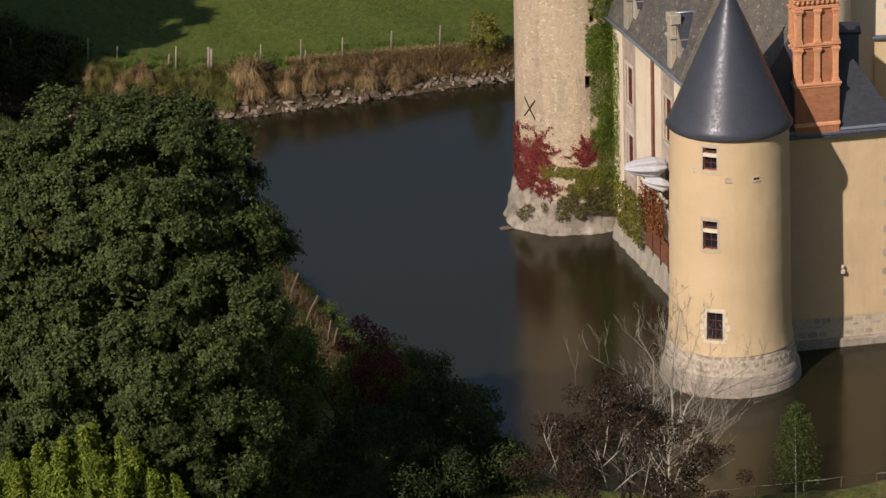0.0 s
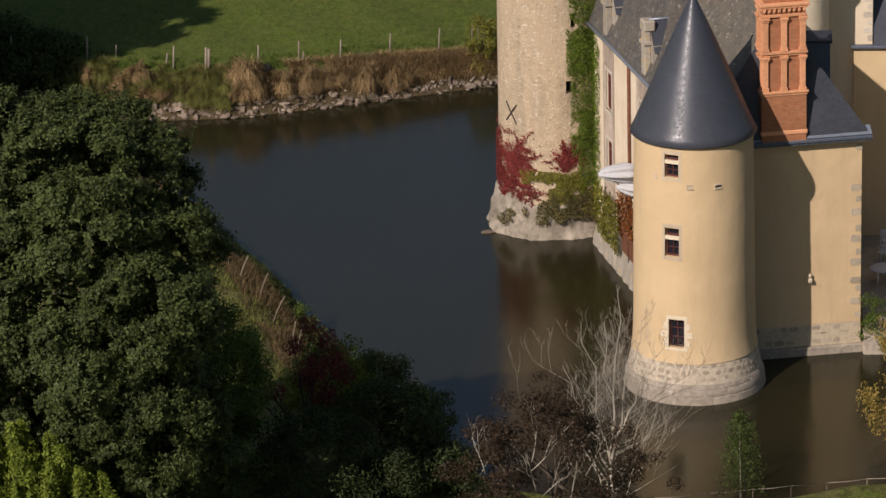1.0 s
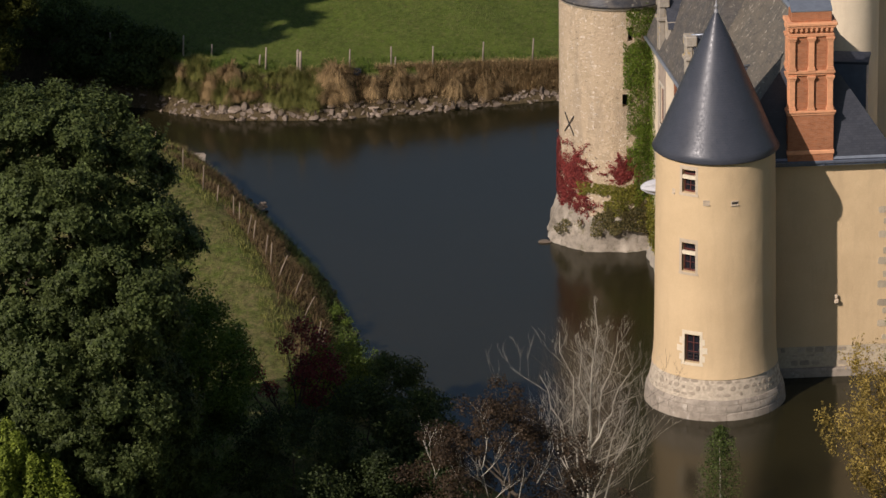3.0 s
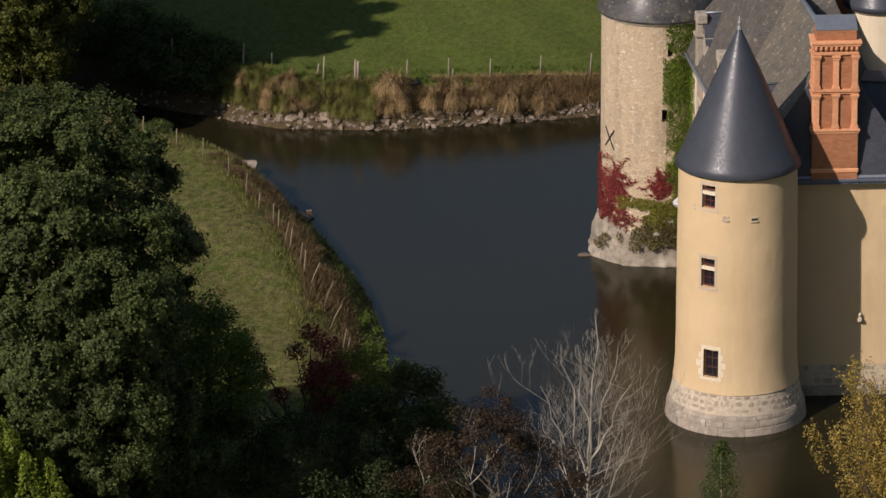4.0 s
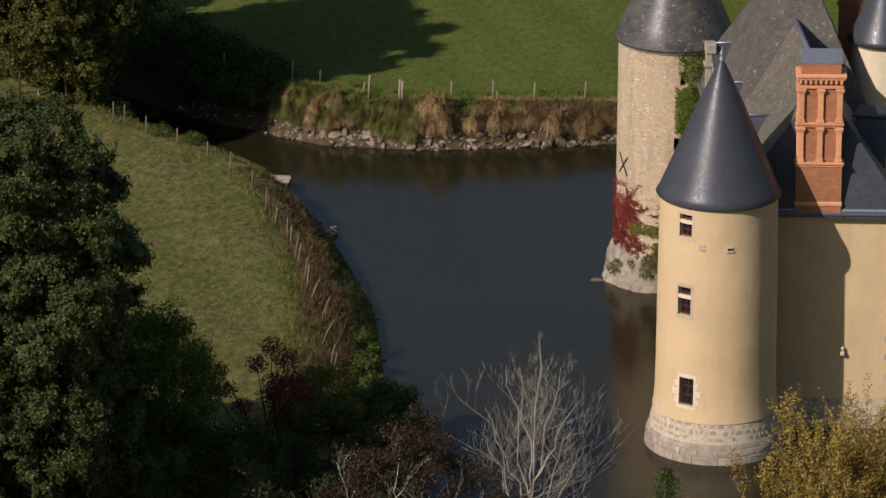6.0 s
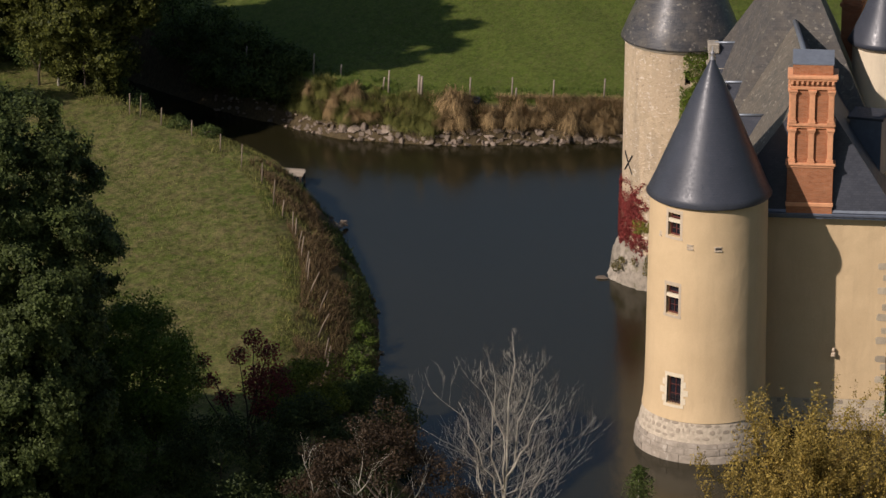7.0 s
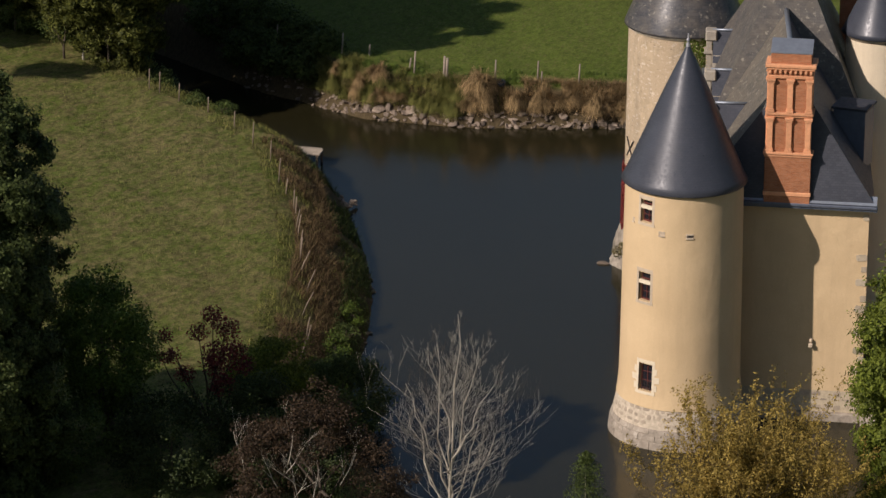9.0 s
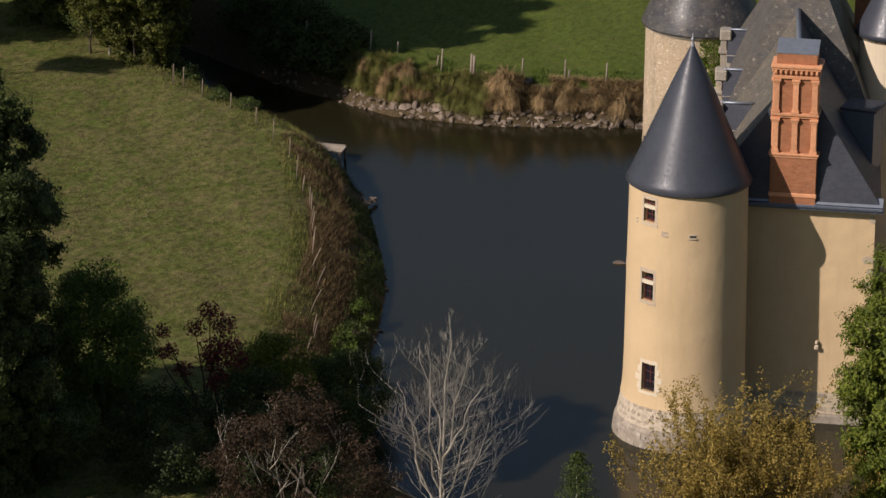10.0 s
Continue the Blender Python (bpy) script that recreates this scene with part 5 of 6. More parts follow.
for k in range(64):
    bm = bmesh.new()
    a = k * 2.4 + rng.uniform(-0.3, 0.3)
    reach = rng.uniform(0.2, 1.3)
    d = Vector((math.cos(a) * reach, math.sin(a) * reach * 0.8, rng.uniform(0.4, 0.85))).normalized()
    bare(bm, Vector((12.15 + rng.uniform(-0.5, 0.5), -27.3, rng.uniform(4.4, 8.0))), d, rng.uniform(2.9, 4.4), 0.04, 2, rng, 0.42, twigs)
    part("limb", bm, BARK, gt)
c = np.array(twigs)
c = c[rs.randint(0, len(c), 60000)]
p = c + rs.normal(0, 0.09, (len(c), 3))
v, f = leaf_quads(p, 0.12, rs, None, 0.5)
raw("crown", v, f, GOLD_LEAF, gt, "sparse golden leaves along the twigs")
# fresh green tree beside it
tree("green_tree", "tall fresh green leafy tree on the bank", spot(19.2, -22.4), (19.4, -22.4, 11.6), (4.5, 4.2, 8.4), "fresh green leaves", BRIGHT_LEAF, 26, 220, 74, 0.17, 0.55, 1.15, 0.28, None, 18, -0.9, 0.3, ratio=0.5, big=1.25)
# sapling by the water
rs = np.random.RandomState(27)
sap = thing("birch_sapling", "slim young green birch sapling at the water's edge", "tree", spot(2.67, -20.4))
zb = gz(2.67, -20.4)
bm = bmesh.new()
tube(bm, [(2.67, -20.4, zb - 0.2), (2.65, -20.4, 3.8), (2.6, -20.45, 6.5)], [0.05, 0.035, 0.01], 6)
part("trunk", bm, BARK_PALE, sap)
n = 6500
h = rs.random(n) ** 0.8
rr = (1 - h) ** 0.42 * 1.35 * np.sqrt(rs.random(n)) * (0.8 + 0.3 * np.sin(h * 21 + 3 * np.sin(h * 40)))
an = rs.uniform(0, 6.28, n)
p = np.c_[2.65 + rr * np.cos(an), -20.43 + rr * np.sin(an), zb + 0.7 + h * (6.55 - zb - 0.7)]
v, f = leaf_quads(p, 0.085, rs, None, 0.6)
raw("crown", v, f, DARK_LEAF, sap)
# woods at the head of the inlet
for k, (x, y, cz, rx, rz, sd, mt) in enumerate(((-46.0, 33.4, 12.6, 5.0, 10.4, 51, WOOD_LEAF), (-49.0, 38.8, 15.6, 5.2, 7.4, 52, OAK_LEAF), (-53.0, 37.0, 10.8, 5.0, 7.6, 53, WOOD_LEAF), (-60.0, 39.0, 13.0, 5.2, 7.5, 55, OAK_LEAF), (-62.5, 22.3, 13.5, 4.2, 7.5, 56, WOOD_LEAF))):
    tree("woodland_tree", "tall green tree at the head of the inlet", spot(x, y), (x, y, cz), (rx, rx, rz), "", mt, sd, 150, 76 if k in (0, 2) else 30, 0.2 if k in (0, 2) else 0.28, 0.8, 1.5, 0.15, None, 10, -0.95, 0.2, big=1.75)
tree("young_tree", "slim young tree at the corner of the meadow", spot(-53.6, 19.6), (-53.6, 19.6, 12.2), (1.6, 1.2, 1.0), "", WOOD_LEAF, 57, 60, 330, 0.16, 0.5, 0.9, 0.1, None, 6, -0.9, 0.25)
for x, y, cz, sd in ((-47.4, 32.3, 7.4, 58), (-45.4, 31.6, 6.7, 59), (-48.4, 31.8, 7.0, 60)):
    tree("young_tree", "slim pale-stemmed young tree under the tall trees", spot(x, y), (x, y, cz), (1.3, 1.2, 2.0), "", WOOD_LEAF, sd, 45, 260, 0.15, 0.35, 0.7, 0.07, BARK_PALE if sd == 58 else None, 5, -0.9, 0.3)
for k, (x, y, rx, rz, sd) in enumerate(((-38.6, 44.6, 1.1, 0.7, 61), (-40.57, 45.62, 1.2, 0.9, 62), (-43.56, 47.4, 1.5, 1.2, 63), (-47.36, 50.41, 1.8, 1.5, 65), (-41.2, 44.0, 1.6, 1.2, 73), (-36.9, 43.9, 1.0, 0.7, 70), (-37.6, 42.6, 1.2, 0.8, 67), (-39.4, 43.0, 1.3, 0.9, 69), (-42.6, 44.6, 1.4, 1.0, 74), (-45.6, 46.6, 1.6, 1.2, 75))):
    bush("bank_shrub", "dark green shrub on the shaded bank of the inlet", spot(x, y), (rx, rx, rz), DARK_LEAF, sd, 60, 130, 0.2, 0.4, 0.8)
# added bushes hide the sunlit meadow behind the trunks, for the wood's shade
for x, y, r, sd in ((-50.5, 35.2, 1.5, 76), (-48.2, 35.3, 1.4, 77), (-45.4, 34.6, 1.3, 78), (-43.2, 33.6, 1.1, 79), (-53.0, 34.5, 1.5, 80)):
    bush("undergrowth", "dark filler undergrowth standing in for shade below the tall trees", spot(x, y), (r, r, r * 0.9), DARK_LEAF, sd, 45, 260, 0.15, 0.35, 0.7)
bush("yellow_bush", "yellow-green bush on the far bank by the fence", spot(-12.6, 47.6), (0.95, 0.95, 1.5), YELLOW_GREEN, 71, 40, 420, 0.12, 0.3, 0.6)
bush("corner_bush", "feathery green bush at the foot of the house corner", (9.5, 3.3, 0.3), (1.1, 0.8, 1.6), FRESH_LEAF, 72, 45, 500, 0.1, 0.25, 0.45)


# ---- grasses ----
def blades(c, length, width, rs, lean=0.5, droop=0.35):
    """Bent grass blades: two quads each, tapering."""
    n = len(c)
    an = rs.uniform(0, 2 * np.pi, n)
    d = np.c_[np.cos(an), np.sin(an), np.zeros(n)]
    s = np.c_[-np.sin(an), np.cos(an), np.zeros(n)]
    L = (length * rs.uniform(0.6, 1.25, n))[:, None]
    le = (lean * rs.uniform(0.2, 1.3, n))[:, None]
    w = width * rs.uniform(0.6, 1.3, n)[:, None]
    mid = c + d * L * le * 0.45 + np.array([0, 0, 1.0]) * L * 0.6
    tip = c + d * L * (le * 1.15 + droop * 0.4) + np.array([0, 0, 1.0]) * L * (1.0 - droop * le)
    v = np.stack([c - s * w, c + s * w, mid + s * w * 0.8, mid - s * w * 0.8, tip + s * w * 0.15, tip - s * w * 0.15], axis=1).reshape(-1, 3)
    k = np.arange(n) * 6
    f = np.concatenate([np.c_[k, k + 1, k + 2, k + 3], np.c_[k + 3, k + 2, k + 4, k + 5]])
    return v, f


def tussock(mat, seed, label):
    """A rounded fountain of fine arching blades."""
    rs = np.random.RandomState(seed)
    n = 2000
    r = 0.34 * np.sqrt(rs.random(n))
    an = rs.uniform(0, 6.28, n)
    c = np.c_[r * np.cos(an), r * np.sin(an), rs.uniform(-0.1, 0.1, n)]
    an = an + rs.normal(0, 0.5, n)
    d3 = np.c_[np.cos(an), np.sin(an), np.zeros(n)]
    s = np.c_[-np.sin(an), np.cos(an), np.zeros(n)]
    L = (rs.uniform(0.45, 1.1, n) * (1 + 0.35 * np.sin(3 * an + seed) + 0.2 * np.sin(7 * an + 2 * seed)))[:, None]
    sp = (rs.random(n) ** 1.0)[:, None]
    up = np.array([0, 0, 1.0])
    p1 = c + d3 * L * sp * 0.35 + up * L * (0.75 - 0.2 * sp)
    p2 = p1 + d3 * L * sp * 0.45 + up * L * (0.18 - 0.3 * sp)
    p3 = p2 + d3 * L * sp * 0.25 - up * L * 0.55 * sp
    p1 = p1 + rs.normal(0, 0.05, (n, 3))
    p2 = p2 + rs.normal(0, 0.09, (n, 3))
    p3 = p3 + rs.normal(0, 0.12, (n, 3))
    w = 0.014
    v = np.stack([c - s * w, c + s * w, p1 + s * w, p1 - s * w, p2 + s * w * 0.8, p2 - s * w * 0.8, p3 + s * w * 0.2, p3 - s * w * 0.2], axis=1).reshape(-1, 3)
    k = np.arange(n) * 8
    f = np.concatenate([np.c_[k, k + 1, k + 2, k + 3], np.c_[k + 3, k + 2, k + 4, k + 5], np.c_[k + 5, k + 4, k + 6, k + 7]])
    ob = raw("sedge_tussock", v, f, mat)
    return tagged(ob, label, "grass", "tussocks on the far bank")


SHORE = [Vector((x, y)) for x, y in ((-34.3, 40.4), (-32.6, 39.8), (-28.9, 40.2), (-26.2, 40.5), (-24.0, 41.4), (-22.3, 42.1), (-19.3, 43.2), (-16.4, 44.5), (-13.8, 45.6), (-10.9, 46.7))]


def shore(s):
    """Point and inland normal, s metres along the far shore from the inlet."""
    for a, b in zip(SHORE, SHORE[1:]):
        L = (b - a).length
        if s <= L or b is SHORE[-1]:
            t = (b - a) / L
            return a + t * s, Vector((-t.y, t.x))
        s -= L


rng = random.Random(77)
kinds = [tussock(GREEN_BLADE, 1, "green and straw-coloured sedge tussock on the pond bank"), tussock(DRY_BLADE, 2, "dry brown sedge tussock overhanging the stones"), tussock(DRY_BLADE, 3, "dry brown sedge tussock overhanging the stones")]
used = [False] * 3
s = -2.4
while s < 19.0:
    p, nrm = shore(s)
    for row in ((0.6,) if s > 9.5 else (0.55, 1.15)):
        q = p + nrm * (row + rng.uniform(-0.15, 0.3))
        k = (0 if rng.random() < 0.6 else 1) if s < 8.0 else rng.choice((1, 2))
        sc = rng.uniform(0.75, 1.15) if s > 7 else rng.uniform(0.5, 0.85)
        sx = sc * rng.uniform(0.75, 1.05)
        m = Matrix.Translation((q.x, q.y, gz(q.x, q.y) - 0.05)) @ Matrix.Rotation(rng.uniform(0, 6.28), 4, "Z") @ Matrix.Diagonal((sx, sx, sc, 1))
        if not used[k]:
            kinds[k].matrix_basis = m
            used[k] = True
        else:
            copy_thing(kinds[k], m).scale = (sx, sx, sc)
    s += rng.uniform(1.25, 2.3) if s > 9 else rng.uniform(0.75, 1.1)

rs = np.random.RandomState(81)
# rough grass along the top of the far bank and on its dry right end
pts = []
for k in range(30000):
    a = rs.uniform(-7, 26)
    p, nrm = shore(a)
    q = p + nrm * (0.55 + 1.7 * rs.random() ** 1.1)
    if noise.noise(Vector((q.x * 0.8, q.y * 0.8, 2.0))) > -0.18:
        pts.append((q.x, q.y, a + rs.normal(0, 2.5)))
pts = np.array(pts)
for sel, mat, lab in ((pts[:, 2] < 8, GREEN_BLADE, "rough yellow-green grass along the far bank"), (pts[:, 2] >= 8, DRY_BLADE, "rough straw-brown grass along the far bank")):
    c = np.c_[pts[sel, :2], ground_z(pts[sel, 0], pts[sel, 1]) - 0.05]
    v, f = blades(c, 0.5, 0.011, rs, 0.8, 0.5)
    tagged(raw("bank_grass", v, f, mat), lab, "grass", kind="stuff")
pts = []
for k in range(5000):
    p, nrm = shore(rs.uniform(17.0, 26.5))
    q = p + nrm * (0.5 + 1.5 * rs.random())
    pts.append((q.x, q.y))
pts = np.array(pts)
c = np.c_[pts, ground_z(pts[:, 0], pts[:, 1]) - 0.05]
v, f = blades(c, 0.6, 0.011, rs, 0.5)
tagged(raw("dry_stalks", v, f, DRY_BLADE), "dry brown stalks and brambles on the bank", "grass", kind="stuff")

pts = []
for k in range(9000):
    p, nrm = shore(rs.uniform(-2, 26))
    q = p + nrm * (1.7 + 2.6 * rs.random() ** 1.4)
    if noise.noise(Vector((q.x * 1.1, q.y * 1.1, 7.0))) > -0.05:
        pts.append((q.x, q.y))
pts = np.array(pts)
c = np.c_[pts, ground_z(pts[:, 0], pts[:, 1]) - 0.05]
v, f = blades(c, 0.3, 0.014, rs, 0.7, 0.4)
tagged(raw("field_tufts", v, f, FRESH_LEAF), "dark green grass tufts along the field fence", "grass", kind="stuff")

# rough growth on the meadow bank, between the fence and the water
MSHORE = [Vector(p) for p in ((-44.2, 35.4), (-41.0, 33.2), (-38.3, 32.2), (-35.8, 31.0), (-33.2, 29.8), (-30.3, 28.0), (-27.4, 24.4), (-24.2, 18.8), (-22.0, 14.7), (-20.2, 10.7), (-18.2, 5.1), (-16.9, 0.3), (-15.9, -2.7), (-14.0, -7.5))]
seg = [(b - a).length for a, b in zip(MSHORE, MSHORE[1:])]
tot = sum(seg)


def mshore(s):
    for a, b, L in zip(MSHORE, MSHORE[1:], seg):
        if s <= L or b is MSHORE[-1]:
            t = (b - a) / L
            return a + t * min(s, L), Vector((t.y, -t.x))
        s -= L


for name, mat, n, d0, d1, L, w, lab in (("bank_grass", BANK_BLADE, 22000, 1.4, 4.0, 0.42, 0.012, "tall dry brown grass on the meadow bank"), ("bank_grass", GREEN_BLADE, 16000, 0.4, 5.0, 0.3, 0.013, "straw-green grass on the meadow bank"), ("waterside_grass", DARK_LEAF, 9000, 0.0, 1.6, 0.4, 0.02, "green waterside plants under the meadow")):
    pts = []
    for k in range(n):
        p, nrm = mshore(rs.uniform(17 if mat is BANK_BLADE else 0, tot))
        q = p + nrm * (d0 + (d1 - d0) * rs.random())
        pts.append((q.x, q.y))
    pts = np.array(pts)
    keep = np.array([noise.noise(Vector((a * 0.45, b * 0.45, d0))) > -0.25 for a, b in pts])
    pts = pts[keep]
    c = np.c_[pts, ground_z(pts[:, 0], pts[:, 1]) - 0.05]
    v, f = blades(c, L, w, rs, 0.6)
    tagged(raw(name, v, f, mat), lab, "grass", kind="stuff")
for k, (s_, d, rr, rz, mt) in enumerate(((50.5, 0.7, 0.8, 1.3, FRESH_LEAF), (52.5, 1.0, 0.9, 1.0, DARK_LEAF), (47.5, 0.9, 0.7, 0.9, FRESH_LEAF), (55.5, 0.9, 1.0, 0.9, DARK_LEAF), (57.5, 1.6, 1.0, 1.2, DARK_LEAF), (44.5, 0.7, 0.6, 0.7, DARK_LEAF), (59.5, 1.0, 0.9, 1.0, DARK_LEAF), (41.5, 0.8, 0.6, 0.6, FRESH_LEAF), (8.4, 3.3, 0.8, 0.26, DARK_LEAF), (10.2, 3.1, 0.8, 0.26, DARK_LEAF))):
    p, nrm = mshore(s_)
    q = p + nrm * d
    bush("waterside_bush", "small green bush rooted at the foot of the bank", spot(q.x, q.y), (rr, rr, rz), mt, 90 + k, 22, 420, 0.1, 0.22, 0.42)
# short tufts over the meadow
pts = np.c_[rs.uniform(-56, -19, 26000), rs.uniform(-8, 34, 26000)]
dd_ = pond_distance(pts[:, 0], pts[:, 1])
pts = pts[dd_ > 4.5]
keep = np.array([noise.noise(Vector((a * 0.3, b * 0.3, 5))) > -0.1 for a, b in pts])
pts = pts[keep]
c = np.c_[pts, ground_z(pts[:, 0], pts[:, 1]) - 0.03]
v, f = blades(c, 0.16, 0.014, rs, 0.9)
tagged(raw("meadow_grass", v, f, GREEN_BLADE), "short dry grass tufts over the meadow", "grass", kind="stuff")


# ---- creepers on the castle ----
def creeper(name, label, place, boxes, n, mat, seed, size=0.13, holes=0.0, freq=1.1):
    """Leaves hugging a wall; boxes are (u0, u1, z0, z1) with slanted, ragged edges from noise."""
    rs = np.random.RandomState(seed)
    pts, outs = [], []
    area = [(b[1] - b[0]) * (b[3] - b[2]) for b in boxes]
    while len(pts) < n:
        b = boxes[rs.choice(len(boxes), p=np.array(area) / sum(area))]
        u, z = rs.uniform(b[0], b[1]), rs.uniform(b[2], b[3])
        e = min((u - b[0]) / (b[1] - b[0]), (b[1] - u) / (b[1] - b[0]), (z - b[2]) / (b[3] - b[2]), (b[3] - z) / (b[3] - b[2]))
        if noise.noise(Vector((u * freq * 2.8, z * freq, seed * 1.7))) + holes < 0.25 - e * 1.6:
            continue
        d = rs.uniform(0.02, 0.16) + 0.12 * max(0, noise.noise(Vector((u * 3, z * 1.2, seed))))
        p0, p1 = Vector(place(u, z, 0.0)), Vector(place(u, z, -d))
        pts.append(p1)
        outs.append((p1 - p0).normalized())
    v, f = leaf_quads(np.array(pts), size, rs, np.array(outs) * 1.2, 0.8, 0.1)
    return tagged(raw(name, v, f, mat), label, "creeper")


creeper("ivy", "green ivy climbing the corner of old tower and facade", lambda u, z, d: on_old(u, z, d), [(0.3, 1.2, 4.5, 13.6), (0.24, 0.95, 9.0, 12.0), (0.42, 1.25, 2.4, 7.0)], 17000, IVY_LEAF, 4, 0.085, 0.55, 1.5)
creeper("ivy", "green ivy on the facade beside the old tower", lambda u, z, d: along(u, -d, z), [(17.2, 19.6, 2.4, 11.4)], 5000, IVY_LEAF, 6, 0.09, 0.4)
def tendrils(name, label, place, starts, count, steps, mat, seed, size):
    """Leaves along wandering stems on a wall; starts are (u0, u1, z0, z1, du, dz): where stems begin and how they drift."""
    rs = np.random.RandomState(seed)
    pts, outs = [], []
    for _ in range(count):
        u0, u1, z0, z1, du, dz = starts[rs.randint(len(starts))]
        u, z = rs.uniform(u0, u1), rs.uniform(z0, z1)
        ang = math.atan2(dz, du) + rs.normal(0, 0.5)
        width = rs.uniform(0.03, 0.13)
        for k in range(rs.randint(steps // 2, steps)):
            ang += rs.normal(0, 0.22)
            u += math.cos(ang) * 0.05 / 3.1
            z += math.sin(ang) * 0.05
            for _ in range(3):
                a, b = u + rs.normal(0, width) / 3.1, z + rs.normal(0, width)
                p0, p1 = Vector(place(a, b, 0.0)), Vector(place(a, b, -rs.uniform(0.02, 0.14)))
                pts.append(p1)
                outs.append((p1 - p0).normalized())
    v, f = leaf_quads(np.array(pts), size, rs, np.array(outs) * 1.2, 0.8, 0.1)
    return tagged(raw(name, v, f, mat), label, "creeper")


tendrils("virginia_creeper", "dark red Virginia creeper on the foot of the old tower", on_old, ((-1.8, -1.0, 4.2, 5.7, 0.8, -0.5), (-1.5, -0.6, 3.9, 5.0, 0.9, -0.35), (-1.1, -0.6, 3.8, 4.5, 1.0, -0.15), (-1.8, -0.8, 2.0, 3.3, 0.8, 0.1), (-1.2, -0.4, 2.1, 3.2, 0.7, -0.2), (0.14, 0.24, 3.7, 4.2, 0.0, 1.0)), 160, 34, CREEPER_LEAF, 8, 0.085)
creeper("creeper", "yellow-green creeper on the old tower", on_old, [(-0.6, 0.45, 3.0, 3.75), (-0.1, 0.6, 1.9, 3.3)], 3600, YELLOW_GREEN, 9, 0.085, 0.2, 2.2)
creeper("creeper", "russet creeper hanging on the facade above the ledge", lambda u, z, d: along(u, 0.25 - d, z), [(9.0, 13.0, 2.0, 4.6)], 2400, RUSSET_LEAF, 10, 0.13, 0.3)
creeper("creeper", "green and yellow growth at the corner of facade and tower", lambda u, z, d: along(u, 0.5 - d, z), [(12.0, 16.5, 1.0, 3.8)], 2400, YELLOW_GREEN, 12, 0.14, 0.3)
def on_footing(th, z, d):
    r = 3.62 - 0.2 * z - d + 0.5 * max(0.0, -math.sin(th)) ** 1.5 * max(0.0, 1 - z / 2.4)
    return (FX + r * math.sin(th), FY - r * math.cos(th), z)


creeper("weed_patch", "green and brown weeds growing on the tower footing", on_footing, [(-1.0, -0.55, 0.7, 1.6), (-0.6, 0.6, 0.9, 2.4), (-0.1, 0.9, 0.8, 2.6)], 3200, WEED_LEAF, 14, 0.1, 0.05, 1.6)
creeper("weed_patch", "yellow-green bushy growth between tower and facade", on_footing, [(0.45, 1.25, 0.9, 3.0)], 2600, YELLOW_GREEN, 15, 0.1, 0.3)

# ---- rubble slope and rusty panels below the facade ----
bm = bmesh.new()
us = np.linspace(0.5, 17.0, 60)
prof = ((0.75, -1.0), (0.6, 0.0), (0.5, 0.5), (0.38, 1.0), (0.3, 1.35), (-0.1, 1.5))
grid = [[bm.verts.new(Vector(along(u, o + 0.12 * noise.noise(Vector((u * 1.7, z * 2, 3))), z + 0.12 * noise.noise(Vector((u * 1.3, z * 2, 9)))))) for o, z in prof] for u in us]
for a, b in zip(grid, grid[1:]):
    for k in range(len(prof) - 1):
        bm.faces.new([a[k], b[k], b[k + 1], a[k + 1]])
slope = part("rubble_slope", bm, LICHEN_STONE)
tagged(slope, "pale crumbling stone slope between facade and water", "stone slope", kind="structure")
panel_fence = thing("rusty_panels", "rust-brown metal panels along the ledge below the facade", "railing", along(8, 0.4, 1.3))
for k in range(6):
    bm = bmesh.new()
    T = Matrix(((UX, NX, 0, 0.47), (UY, NY, 0, 3.05), (0, 0, 1, 0), (0, 0, 0, 1)))
    u = 4.5 + k * 1.25
    box(bm, u + 0.03, u + 1.2, 0.36, 0.4, 1.3, 2.45 + 0.05 * (k % 2), T, 0.008)
    bmesh.ops.recalc_face_normals(bm, faces=bm.faces[:])
    part("panel", bm, RUST, panel_fence)
    bm = bmesh.new()
    box(bm, u - 0.03, u + 0.03, 0.33, 0.41, 1.0, 2.6, T)
    part("post", bm, IRON, panel_fence)

# folded white awning on the facade
aw = thing("folded_awning", "folded white canvas awning on iron brackets", "awning", along(8.2, 0.9, 6.2))
rs = np.random.RandomState(5)
bm = bmesh.new()


def canvas_roll(bm, u, o0, o1, z, r, drop, seed):
    """A loosely folded length of canvas with long folds, standing out from the wall and tapering to its tip."""
    rows = []
    for i in range(19):
        f = i / 18
        e = min(1.0, 0.55 + 1.6 * f) * math.sqrt(max(0.02, 1 - f ** 2.2))
        ring = []
        for k in range(28):
            a = 2 * math.pi * k / 28
            fold = 1 + 0.3 * math.sin(a * 6 + seed + 0.9 * f) + 0.1 * math.sin(a * 3 + 4 * f)
            ring.append(bm.verts.new(along(u + r * 1.3 * e * fold * math.cos(a), o0 + (o1 - o0) * f, z + drop * f + r * e * fold * math.sin(a))))
        rows.append(ring)
    for a, b in zip(rows, rows[1:]):
        for k in range(28):
            bm.faces.new([a[k], a[(k + 1) % 28], b[(k + 1) % 28], b[k]])
    bm.faces.new(rows[0])
    bm.faces.new(rows[-1][::-1])


canvas_roll(bm, 9.4, 0.1, 2.3, 6.4, 0.42, 0.05, 0.4)
bmesh.ops.recalc_face_normals(bm, faces=bm.faces[:])
part("canvas", bm, CANVAS, aw, "loosely folded white canvas", True)
bm = bmesh.new()
canvas_roll(bm, 8.9, 0.1, 1.5, 5.5, 0.3, 0.35, 2.0)
